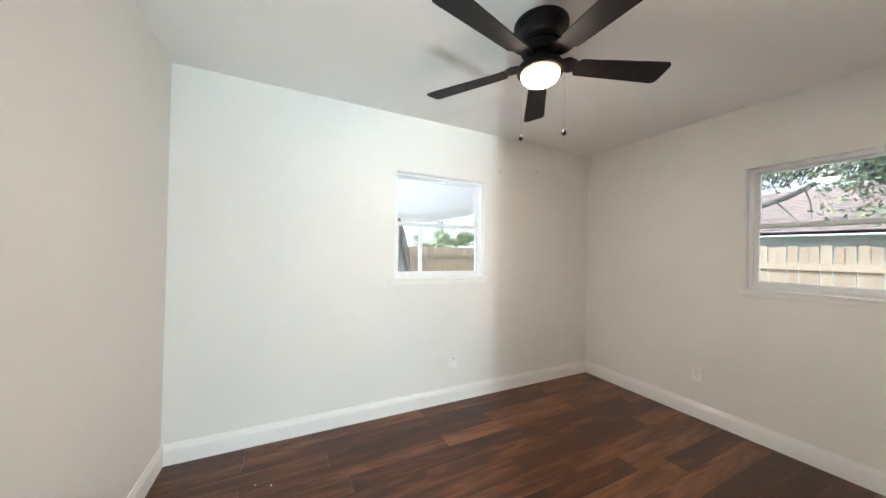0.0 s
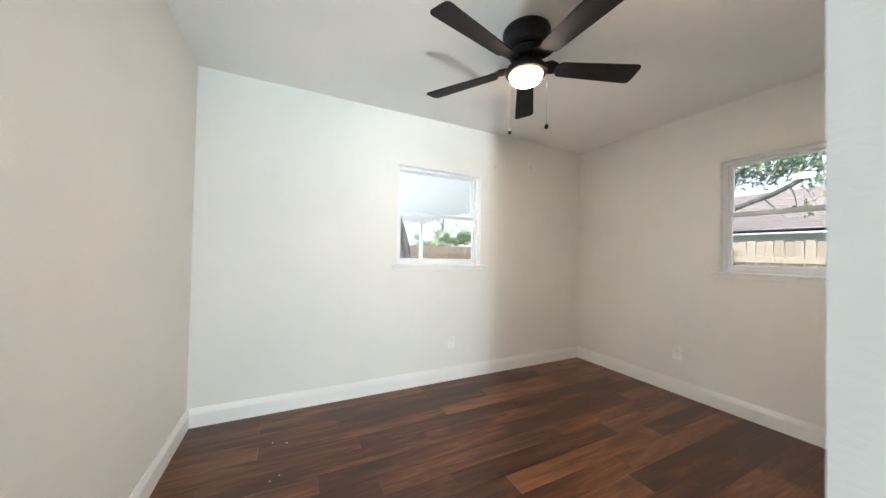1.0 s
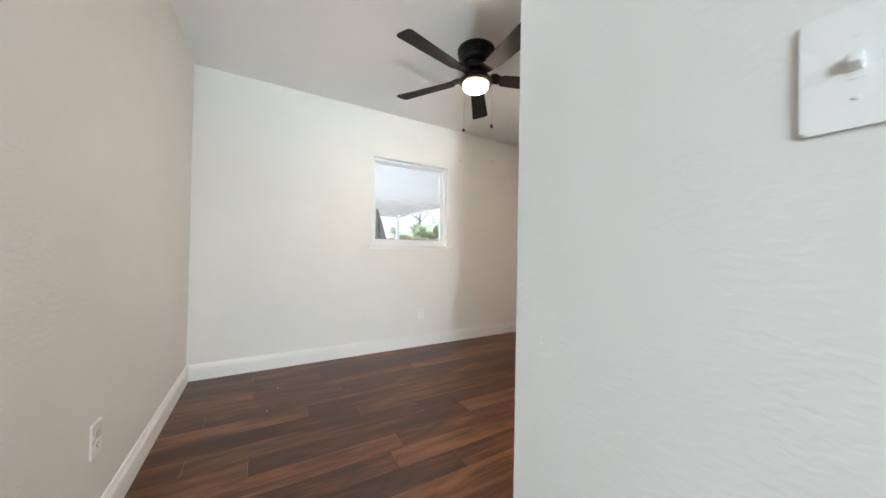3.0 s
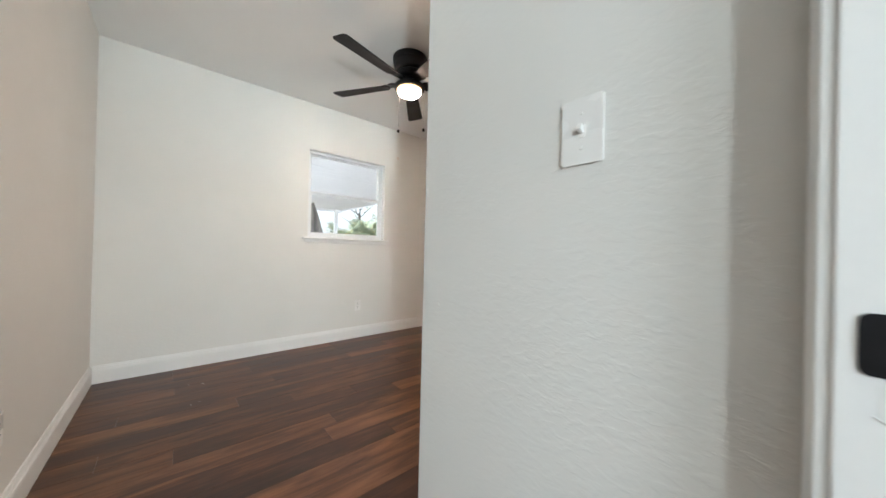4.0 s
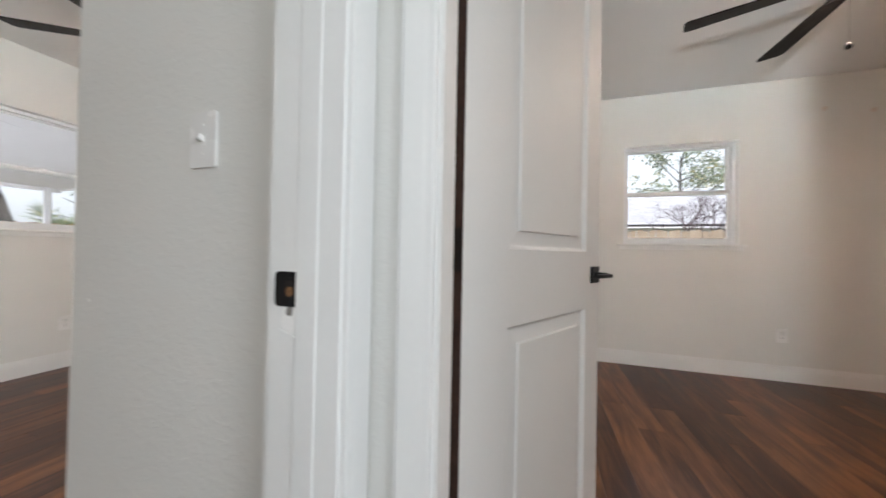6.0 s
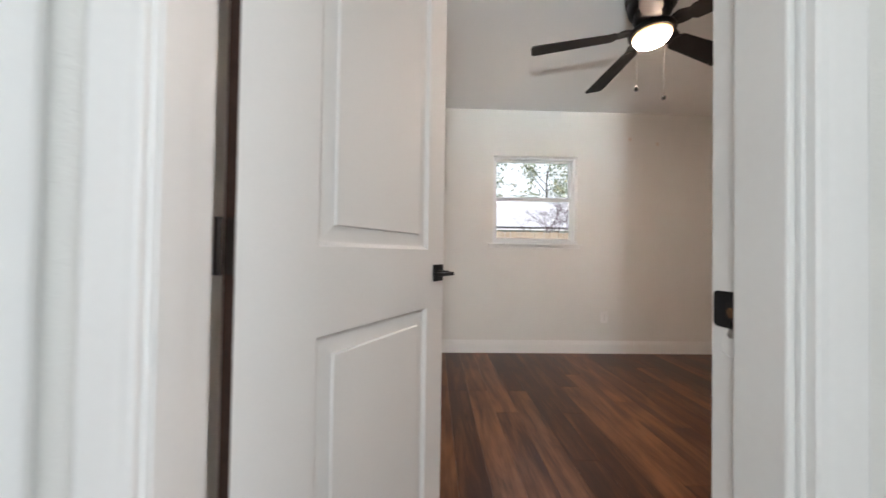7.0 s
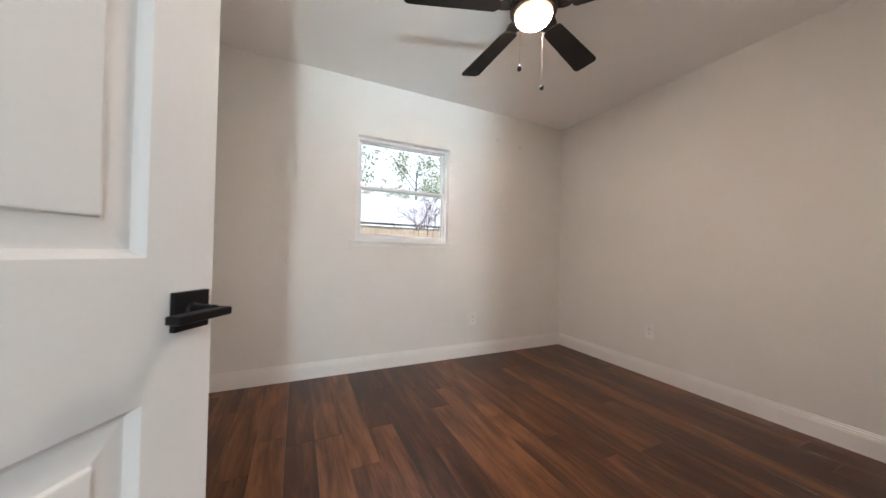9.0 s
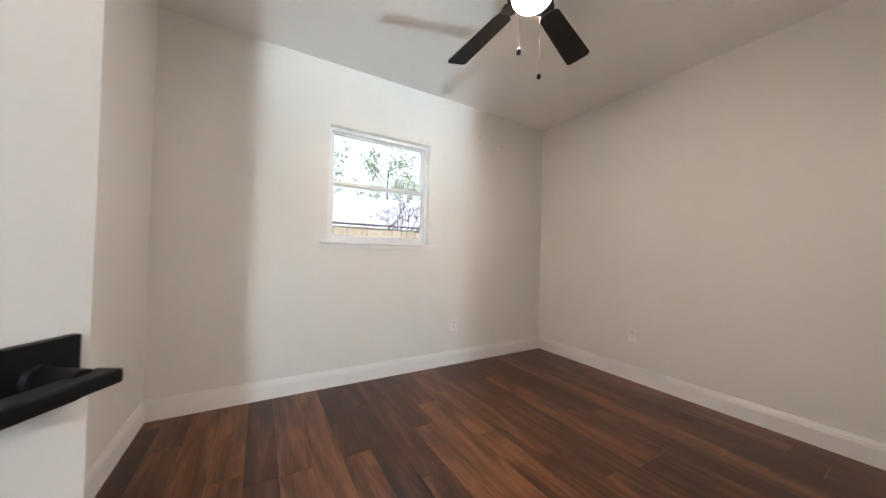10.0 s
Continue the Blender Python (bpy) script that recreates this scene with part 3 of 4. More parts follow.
# ---- windows ----
def window(name, m, width, low, high, label):
    """A white single-hung vinyl window in local space: x along the wall, y outwards from the wall's inner face, z up."""
    top = empty(name, m)
    tagged(top, label, "window", kind="structure")
    h = high - low
    y0, y1 = 0.055, 0.135
    f = 0.028
    fr = bmesh.new()
    add_box(fr, 0, y0, low, f, y1, high, 0.002)
    add_box(fr, width - f, y0, low, width, y1, high, 0.002)
    add_box(fr, f, y0, high - f, width - f, y1, high, 0.002)
    add_box(fr, f, y0, low, width - f, y1, low + f, 0.002)
    part("window_frame", fr, VINYL, top)
    mid = low + 0.462 / 0.895 * h
    s = 0.024

    def sash(tag, b0, b1, ya, yb, rail_low, rail_high):
        bm = bmesh.new()
        add_box(bm, f, ya, b0, f + s, yb, b1, 0.002)
        add_box(bm, width - f - s, ya, b0, width - f, yb, b1, 0.002)
        add_box(bm, f + s, ya, b0, width - f - s, yb, b0 + rail_low, 0.002)
        add_box(bm, f + s, ya, b1 - rail_high, width - f - s, yb, b1, 0.002)
        ob = part(tag, bm, VINYL, top)
        g = part("pane", box(f + s - 0.004, (ya + yb) / 2 - 0.002, b0 + rail_low - 0.004, width - f - s + 0.004, (ya + yb) / 2 + 0.002, b1 - rail_high + 0.004), GLASS, ob)
        g.visible_shadow = False
        return ob

    lower = sash("lower_sash", low + f, mid + 0.018, y0 + 0.008, y0 + 0.034, 0.03, 0.028)
    sash("upper_sash", mid - 0.014, high - f, y0 + 0.040, y0 + 0.066, 0.028, 0.014)
    part("sash_lock", box(width / 2 - 0.025, y0 + 0.010, mid + 0.018, width / 2 + 0.025, y0 + 0.032, mid + 0.028, 0.003), VINYL, lower)
    part("window_sill", box(-0.048, -0.032, low - 0.015, width + 0.048, y0, low + 0.003, 0.005), TRIM, top, "white painted stool with short horns")
    part("apron", box(-0.03, -0.009, low - 0.047, width + 0.03, -0.0005, low - 0.015, 0.003), TRIM, top)
    # painted plaster returns of the opening
    part("side_return", box(0.0005, 0.0, low, 0.004, y0, high - 0.004), TRIM, top)
    part("side_return", box(width - 0.004, 0.0, low, width - 0.0005, y0, high - 0.004), TRIM, top)
    part("head_return", box(0.0005, 0.0, high - 0.004, width - 0.0005, y0, high - 0.0005), TRIM, top)
    return top


WL = "white single-hung window with a wooden stool"
window("window_1", pose(WIN_A[0], YN, 0), WIN_A[1] - WIN_A[0], WIN_A[2], WIN_A[3], WL + ", a porch beyond it")
EAST = Matrix(((0, 1, 0, XE), (-1, 0, 0, 0), (0, 0, 1, 0), (0, 0, 0, 1)))
window("window_2", pose(0, WIN_R[1], 0) @ EAST, WIN_R[1] - WIN_R[0], WIN_R[2], WIN_R[3], WL + ", a fence and roof beyond it")
window("window_3", pose(0, WIN_B[1], 0) @ EAST, WIN_B[1] - WIN_B[0], WIN_B[2], WIN_B[3], WL + ", fence and trees beyond it")


# ---- plates on the walls ----
def wall_pose(x, y, z, yaw):
    """Local x along the wall, y up, z out of it."""
    return pose(x, y, z, 0, 0, yaw) @ pose(0, 0, 0, 90, 0, 0)


def plate_body(top):
    bm = outline_solid(rounded(0.072, 0.116, 0.004), 0.0055)
    es = [e for e in bm.edges if all(abs(v.co.z - 0.0055) < 1e-6 for v in e.verts)]
    bmesh.ops.bevel(bm, geom=es, offset=0.0025, segments=2, affect="EDGES")
    return part("cover", bm, PLASTIC, top)


def outlet(m, label):
    top = empty("wall_outlet", m)
    tagged(top, label, "outlet", "wall outlets")
    plate_body(top)
    for y in (-0.0195, 0.0195):
        sock = part("socket", outline_solid(rounded(0.033, 0.028, 0.009), 0.0020, 0.0050), PLASTIC, top)
        # dark pieces on the face paint the shade inside slots and earth hole
        for x, hh in ((-0.0065, 0.0045), (0.0065, 0.0036)):
            part("slot", box(x - 0.0012, y + 0.003 - hh, 0.0069, x + 0.0012, y + 0.003 + hh, 0.0073), SLOT, sock)
        bm = lathe([(0.0, 0.0069), (0.0025, 0.0069), (0.0025, 0.0073), (0.0, 0.0073)], 12)
        bmesh.ops.translate(bm, vec=(0, y - 0.0085, 0), verts=bm.verts)
        part("earth_hole_shade", bm, SLOT, sock)
        sock.location = (0, 0, 0)
        for v in sock.data.vertices:
            v.co.y += y
    bm = lathe([(0.0, 0.0052), (0.0032, 0.0052), (0.0028, 0.0066), (0.0, 0.007)], 12)
    part("screw", bm, PLASTIC, top)
    return top


OL = "white duplex wall outlet above the baseboard"
outlet(wall_pose(1.488, YN - 0.0005, 0.358, 0), OL)
outlet(wall_pose(XE - 0.0005, 0.978, 0.357, -90), OL)
outlet(wall_pose(XW + 0.0005, 0.525, 0.366, 90), OL)
outlet(wall_pose(XE - 0.0005, -3.48, 0.365, -90), OL)
outlet(wall_pose(2.19, YBS + 0.0005, 0.38, 180), OL)

switch = empty("light_switch", wall_pose(XS - 0.0005, -0.931, 1.207, -90))
tagged(switch, "white toggle light switch on the cream wall", "light switch")
plate_body(switch)
part("toggle_frame", outline_solid(rounded(0.011, 0.025, 0.001, 2), 0.0012, 0.0050), PLASTIC, switch, "toggle slot")
bm = box(-0.004, -0.006, 0.004, 0.004, 0.006, 0.017, 0.001)
bmesh.ops.rotate(bm, cent=(0, 0, 0.004), matrix=Matrix.Rotation(radians(-24), 3, "X"), verts=bm.verts)
part("toggle", bm, PLASTIC, switch)
for y in (-0.030, 0.030):
    bm = lathe([(0.0, 0.0050), (0.0032, 0.0050), (0.0028, 0.0064), (0.0, 0.0068)], 12)
    bmesh.ops.translate(bm, vec=(0, y, 0), verts=bm.verts)
    part("screw", bm, PLASTIC, switch)


def wall_patch(m):
    random.seed(11)
    bm = bmesh.new()
    ring = [bm.verts.new(((0.014 + 0.005 * random.random()) * math.cos(i * math.pi / 8), (0.017 + 0.006 * random.random()) * math.sin(i * math.pi / 8), 0.0012)) for i in range(16)]
    mid = bm.verts.new((0, 0, 0.0022))
    for i in range(16):
        bm.faces.new((ring[i], ring[(i + 1) % 16], mid))
    ob = part("wall_patch", bm, SPACKLE)
    ob.matrix_world = m
    return tagged(ob, "small patch of bare spackle on the wall", "patch", "spackle patches")


wall_patch(wall_pose(1.97, YN - 0.0005, 2.10, 0))
wall_patch(wall_pose(2.436, YN - 0.0005, 2.157, 0))
wall_patch(wall_pose(XE - 0.0005, -3.735, 2.172, -90))
wall_patch(wall_pose(XE - 0.0005, -4.02, 2.13, -90))


def paint_fleck(x, y, size):
    bm = bmesh.new()
    random.seed(int(x * 1000))
    ring = [bm.verts.new((size * (0.7 + 0.6 * random.random()) * math.cos(i * math.pi / 4), size * (0.6 + 0.6 * random.random()) * math.sin(i * math.pi / 4), 0.0)) for i in range(8)]
    mid = bm.verts.new((0, 0, 0.0018))
    for i in range(8):
        bm.faces.new((ring[i], ring[(i + 1) % 8], mid))
    ob = part("paint_fleck", bm, TRIM)
    ob.matrix_world = pose(x, y, 0.0004)
    return tagged(ob, "tiny fleck of dried white paint on the floor", "fleck", "paint flecks")


for fx, fy, size in ((0.027, 1.636, 0.004), (0.105, 1.598, 0.005), (0.029, 1.271, 0.0045), (0.072, 1.30, 0.003)):
    paint_fleck(fx, fy, size)


def wall_chip(m):
    """A small raised burr in the wall's texture."""
    bm = bmesh.new()
    pts = [(-0.003, 0.005), (0.0, 0.002), (0.004, -0.005), (0.002, -0.006), (-0.002, -0.001)]
    low = [bm.verts.new((x, y, 0.0)) for x, y in pts]
    peak = bm.verts.new((0.0005, -0.001, 0.002))
    for i in range(5):
        bm.faces.new((low[i], low[(i + 1) % 5], peak))
    ob = part("wall_chip", bm, WALL)
    ob.matrix_world = m
    return tagged(ob, "small cream burr in the wall texture", "chip")


wall_chip(wall_pose(XS - 0.0005, -0.555, 0.85, -90))


# ---- ceiling fans ----
def ceiling_fan(m, turn, label, drop=0.174):
    """A flush black five-blade fan with a lit bowl; local z is 0 at the ceiling."""
    top = empty("ceiling_fan", m)
    tagged(top, label, "ceiling fan", "ceiling fans")
    part("housing", lathe([(0.0, 0), (0.128, 0), (0.130, -0.004), (0.130, -0.020), (0.124, -0.024), (0.122, -0.034), (0.126, -0.037), (0.126, -0.043), (0.121, -0.046), (0.119, -0.076), (0.113, -0.094), (0.098, -0.104), (0.0, -0.104)], 48), FANBLACK, top, "ribbed black motor housing", smooth=False)
    part("motor", lathe([(0.0, -0.104), (0.082, -0.104), (0.090, -0.112), (0.090, -0.140), (0.080, -0.152), (0.060, -0.158), (0.0, -0.158)], 40), FANBLACK, top)
    vent = bmesh.new()
    for i in range(20):
        a = 2 * math.pi * i / 20
        t = bmesh.new()
        add_box(t, 0.086, -0.005, -0.136, 0.0935, 0.005, -0.116, 0.001)
        bmesh.ops.rotate(t, cent=(0, 0, 0), matrix=Matrix.Rotation(a, 3, "Z"), verts=t.verts)
        tmp = bpy.data.meshes.new("tmp")
        t.to_mesh(tmp)
        t.free()
        vent.from_mesh(tmp)
        bpy.data.meshes.remove(tmp)
    part("vent_ribs", vent, FANBLACK, top)
    part("switch_cup", lathe([(0.0, -0.158), (0.052, -0.158), (0.050, -0.175), (0.056, -0.190), (0.0, -0.190)], 32), FANBLACK, top)
    part("light_ring", lathe([(0.0, -0.186), (0.060, -0.186), (0.092, -0.198), (0.110, -0.210), (0.115, -0.222), (0.112, -0.234), (0.103, -0.240), (0.094, -0.238), (0.0, -0.232)], 48), FANBLACK, top, smooth=True)
    part("bowl", lathe([(0.092, -0.233), (0.092, -0.242), (0.087, -0.258), (0.076, -0.273), (0.057, -0.284), (0.032, -0.291), (0.0, -0.293)], 32), BOWL, top, "lit frosted glass bowl", smooth=True)
    pts = []
    L0, L1, w0, w1, r = 0.170, 0.640, 0.050, 0.068, 0.026
    tip = [(L1 - r + r * math.cos(radians(a)), w1 - r + r * math.sin(radians(a))) for a in range(0, 91, 18)]
    heel = [(L0 + 0.030 * (1 - math.sin(radians(a))), (w0) * math.cos(radians(a))) for a in range(0, 91, 15)]
    upper = tip + heel
    outline = upper + [(x, -y) for x, y in reversed(upper)]
    clean = []
    for p in outline:
        if not clean or math.dist(p, clean[-1]) > 1e-4:
            clean.append(p)
    if math.dist(clean[0], clean[-1]) < 1e-4:
        clean.pop()
    for k in range(5):
        spin = Matrix.Rotation(radians(turn + 72 * k), 4, "Z") @ Matrix.Translation((0, 0, -drop)) @ Matrix.Rotation(radians(-12), 4, "X")
        bm = outline_solid(clean, 0.006)
        bmesh.ops.transform(bm, matrix=spin, verts=bm.verts)
        blade = part("blade", bm, BLADE, top)
        edge = [(0.070, 0.016), (0.100, 0.020), (0.128, 0.034), (0.150, 0.044), (0.168, 0.040), (0.182, 0.030), (0.198, 0.036), (0.212, 0.030), (0.222, 0.016), (0.240, 0.010)]
        iron = outline_solid(edge + [(x, -y) for x, y in reversed(edge)], 0.006, -0.0075)
        for sgn in (-1, 1):
            tube(iron, [(0.074, 0.012 * sgn, 0.0), (0.105, 0.030 * sgn, -0.010), (0.135, 0.042 * sgn, -0.012), (0.160, 0.034 * sgn, -0.011), (0.150, 0.018 * sgn, -0.011), (0.132, 0.020 * sgn, -0.011)], [0.008, 0.008, 0.007, 0.006, 0.006, 0.005], 8)
            tube(iron, [(0.165, 0.012 * sgn, -0.009), (0.190, 0.030 * sgn, -0.010), (0.210, 0.026 * sgn, -0.009), (0.205, 0.012 * sgn, -0.009)], [0.005, 0.005, 0.005, 0.004], 8)
        tube(iron, [(0.060, 0, 0.012), (0.095, 0, -0.006), (0.150, 0, -0.011), (0.235, 0, -0.008)], [0.014, 0.012, 0.008, 0.005], 8)
        for bx, by in ((0.215, 0.026), (0.215, -0.026), (0.250, 0.0)):
            t2 = [(bx, by, -0.007), (bx, by, 0.002)]
            tube(iron, t2, [0.007, 0.007], 10)
        for v in iron.verts:                       # the irons grip the blades from above
            v.co.z = 0.007 - 0.6 * v.co.z
        bmesh.ops.transform(iron, matrix=spin, verts=iron.verts)
        part("blade_iron", iron, FANBLACK, blade, "scrolled black blade iron")
    return top


def pull_chain(fan, a, drop):
    x, y = 0.113 * math.cos(radians(a)), 0.113 * math.sin(radians(a))
    bm = bmesh.new()
    tube(bm, [(x * 0.75, y * 0.75, -0.205), (x, y, -0.238), (x, y, -drop + 0.014)], [0.0005] * 3, 6)
    chain = part("pull_chain", bm, BRASS, fan, "thin beaded pull chain")
    bm = lathe([(0.0, 0.014), (0.004, 0.012), (0.010, 0.004), (0.0115, -0.004), (0.008, -0.013), (0.0, -0.016)], 16)
    bmesh.ops.translate(bm, vec=(x, y, -drop), verts=bm.verts)
    part("pull_knob", bm, FANBLACK, chain, smooth=True)


fan_a = ceiling_fan(pose(1.250, 0.772, 2.44), 50.0, "black five-blade flush ceiling fan with a lit bowl", 0.198)
pull_chain(fan_a, 100, 0.522)
pull_chain(fan_a, -40, 0.535)
fan_b = ceiling_fan(pose(1.765, -2.942, 2.44), 0.0, "black five-blade flush ceiling fan with a lit bowl", 0.222)
pull_chain(fan_b, 108, 0.555)
pull_chain(fan_b, -66, 0.555)


# ---- outside: ground, porch, fences, neighbour, trees ----
ground = part("ground", box(-150, -150, -0.9, 150, 150, -0.42), GRASS)
tagged(ground, "lawn and bare earth round the house", "ground", kind="structure")

# unseen slab, added and kept pale to bounce light up to the soffit
patio = part("patio", box(-4.6, 2.23, -0.5, 4.6, 9.5, -0.36), surface("bounce_slab", (0.62, 0.61, 0.61), (0.70, 0.69, 0.69), 1.5, 0.85, grain=60, relief=0.001))
tagged(patio, "unseen pale slab added to bounce light onto the porch ceiling", "patio", kind="structure")
porch = empty("porch_roof", pose(0, 0, 0))
tagged(porch, "white painted porch roof on posts beside the house", "porch")
for k in range(6):
    y = 2.25 + k * 1.18
    part("soffit_panel", box(-0.1, y, 2.30, 4.27, y + 1.172, 2.32), SOFFIT, porch)
part("roof_deck", box(-0.2, 2.23, 2.33, 4.37, 9.4, 2.40), SOFFIT, porch)
part("fascia", box(4.27, 2.23, 2.27, 4.35, 9.329, 2.329), SOFFIT, porch)
part("fascia", box(-0.2, 9.33, 2.22, 4.35, 9.40, 2.329), SOFFIT, porch)
for x, y in ((4.10, 9.25), (0.0, 9.25)):
    part("post", box(x - 0.05, y - 0.05, -0.45, x + 0.05, y + 0.05, 2.299, 0.004), SOFFIT, porch)


def picket_mesh(w, h):
    bm = bmesh.new()
    pts = [(-w / 2, 0), (w / 2, 0), (w / 2, h - 0.022), (w / 2 - 0.02, h), (-w / 2 + 0.02, h), (-w / 2, h - 0.022)]
    a = [bm.verts.new((x, 0, z)) for x, z in pts]
    b = [bm.verts.new((x, 0.016, z)) for x, z in pts]
    bm.faces.new(a)
    bm.faces.new(b[::-1])
    for i in range(6):
        bm.faces.new((a[i], b[i], b[(i + 1) % 6], a[(i + 1) % 6]))
    bmesh.ops.recalc_face_normals(bm, faces=bm.faces)
    me = bpy.data.meshes.new("picket")
    bm.to_mesh(me)
    bm.free()
    me.materials.append(FENCE)
    return me


PICKETS = [picket_mesh(0.109, 1.93 + d) for d in (0.0, 0.012, -0.012)]


def fence(m, length, label):
    """A dog-eared pine board fence along local x, its rails towards the house."""
    top = empty("board_fence", m)
    tagged(top, label, "fence")
    n = int(length / 0.147)
    at, i = 0.07, 0
    while at < n * 0.147:
        ob = new("picket", PICKETS[(i * 7) % 3])
        ob.parent = top
        ob.location = (at, 0.0, 0)
        ob.rotation_euler = (0, radians(((i * 37) % 11 - 5) * 0.08), 0)
        at += 0.114
        i += 1
    for z in (0.35, 1.565):
        part("rail", box(0, -0.040, z, n * 0.147, -0.002, z + 0.105, 0.003), FENCE, top)
    for k in range(int(length / 2.4) + 1):
        part("post", box(k * 2.4 + 0.2, -0.13, 0, k * 2.4 + 0.29, -0.041, 1.80, 0.003), FENCE, top)
    return top


FL = "new pale pine board fence with dog-eared tops"
fence(pose(7.3, 9.6, -0.42, 0, 0, -90), 24.0, FL + ", along the neighbour")
fence(pose(1.6, 9.9, -0.42), 5.6, FL + ", beyond the porch")


def neighbour_house(y0, y1, label, roofing, battens):
    top = empty("neighbour_house", pose(0, 0, 0))
    tagged(top, label, "house")
    part("wall", box(11.6, y0, -0.43, 18.5, y1, 1.95), HOUSEWALL, top)
    for y in battens:
        part("batten", box(11.575, y - 0.03, -0.4, 11.598, y + 0.03, 1.9), HOUSEWALL, top)
    part("fascia", box(11.02, y0 - 0.4, 1.86, 11.06, y1 + 0.4, 1.99), SOFFIT, top)
    part("eave", box(11.06, y0 - 0.4, 1.88, 11.6, y1 + 0.4, 1.90), SOFFIT, top)
    deck = bmesh.new()
    prof = [(11.02, 1.97), (15.0, 3.55), (19.0, 1.97), (19.0, 1.90), (15.0, 3.46), (11.02, 1.90)]
    a = [deck.verts.new((x, y0 - 0.4, z)) for x, z in prof]
    b = [deck.verts.new((x, y1 + 0.4, z)) for x, z in prof]
    for i in range(6):
        deck.faces.new((a[i], a[(i + 1) % 6], b[(i + 1) % 6], b[i]))
    deck.faces.new(a[::-1])
    deck.faces.new(b)
    roof = part("roof", deck, roofing, top)
    # courses of shingles, each lapping the one below
    rise = (3.55 - 1.97) / (15.0 - 11.02)
    random.seed(3)
    for k in range(28):
        x0 = 11.0 + k * 0.142
        bm = bmesh.new()
        y = y0 - 0.4
        while y < y1 + 0.4:
            w = random.uniform(0.25, 0.45)
            x1 = x0 + 0.17
            z0, z1 = 1.975 + (x0 - 11.02) * rise, 1.975 + (x1 - 11.02) * rise
            d = random.uniform(0.008, 0.02)
            vs = [bm.verts.new(p) for p in ((x0, y, z0 + d), (x0, y + w - 0.01, z0 + d), (x1, y + w - 0.01, z1 + 0.002), (x1, y, z1 + 0.002), (x0, y, z0 - 0.004), (x0, y + w - 0.01, z0 - 0.004))]
            bm.faces.new(vs[:4])
            bm.faces.new((vs[0], vs[4], vs[5], vs[1]))
            y += w
        part("shingle_course", bm, roofing, roof)
    return top


neighbour_house(-1.3, 8, "grey single-storey house with a weathered reddish-brown shingle roof", ROOF, (-0.6, 1.6, 4.0))
neighbour_house(-16, -2.4, "grey single-storey house with a very pale shingle roof", PALE_ROOF, (-12, -7.5, -3.0))


def leaf_blob(verts, faces, centre, size, count, leaf, rng, flat=0.8):
    """Small pointed leaves scattered in an uneven clump."""
    for _ in range(count):
        d = Vector((rng.gauss(0, 1), rng.gauss(0, 1), rng.gauss(0, 1) * flat))
        p = Vector(centre) + d.normalized() * size * rng.random() ** 0.5
        e = Euler((rng.uniform(-1.2, 1.2), rng.uniform(-1.2, 1.2), rng.uniform(0, 6.28))).to_matrix()
        L = leaf * rng.uniform(0.6, 1.3)
        k = len(verts)
        for q in ((0, 0, 0), (0.5 * L, 0.22 * L, 0.04 * L), (L, 0, -0.06 * L), (0.5 * L, -0.22 * L, 0.04 * L)):
            verts.append(tuple(p + e @ Vector(q)))
        faces.append((k, k + 1, k + 2, k + 3))


def mesh_part(name, verts, faces, material, parent):
    me = bpy.data.meshes.new(name)
    me.from_pydata(verts, [], faces)
    me.materials.append(material)
    ob = new(name, me)
    ob.parent = parent
    return ob


def tree(name, base, height, spread, seed, leaf_mat, leaf, clumps, per, label, lean=(0, 0), crown_low=0.45, trunk=0.16, bark=LIMB):
    rng = random.Random(seed)
    top = empty(name, pose(*base))
    tagged(top, label, "tree")
    tips = []
    wood = bmesh.new()
    pts = [(lean[0] * s * s * height, lean[1] * s * s * height, s * height * 0.8) for s in (0, 0.2, 0.4, 0.6, 0.8, 1.0)]
    tube(wood, pts, [trunk * 1.25, trunk, trunk * 0.85, trunk * 0.65, trunk * 0.45, trunk * 0.2], 10)
    for k in range(11):
        s = crown_low + (1 - crown_low) * (k + rng.random()) / 11
        q = Vector((lean[0] * s * s * height, lean[1] * s * s * height, s * height * 0.8))
        a = k * 2.4 + rng.uniform(-0.4, 0.4)
        r = spread * rng.uniform(0.6, 1.0) * (1.15 - 0.5 * s)
        end = q + Vector((r * math.cos(a), r * math.sin(a), height * rng.uniform(0.05, 0.22)))
        mid = q.lerp(end, 0.5) + Vector((rng.uniform(-0.2, 0.2), rng.uniform(-0.2, 0.2), 0.15))
        tube(wood, [q, mid, end], [trunk * 0.22, trunk * 0.13, trunk * 0.04], 6)
        tips += [mid, end, q.lerp(end, 0.75)]
    part("trunk", wood, bark, top)
    verts, faces = [], []
    for _ in range(clumps):
        c = rng.choice(tips) + Vector((rng.gauss(0, 0.4), rng.gauss(0, 0.4), rng.gauss(0, 0.35))) * spread * 0.35
        leaf_blob(verts, faces, c, spread * rng.uniform(0.10, 0.24), per, leaf, rng)
    mesh_part("crown", verts, faces, leaf_mat, top)
    return top


TL = "leafy green tree behind the neighbour's roof"
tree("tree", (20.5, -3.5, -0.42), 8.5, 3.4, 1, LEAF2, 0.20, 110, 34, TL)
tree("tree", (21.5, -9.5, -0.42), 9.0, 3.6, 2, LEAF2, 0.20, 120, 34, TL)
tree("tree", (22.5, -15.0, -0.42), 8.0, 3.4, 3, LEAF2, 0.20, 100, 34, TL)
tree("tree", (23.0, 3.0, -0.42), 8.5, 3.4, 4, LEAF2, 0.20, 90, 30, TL)
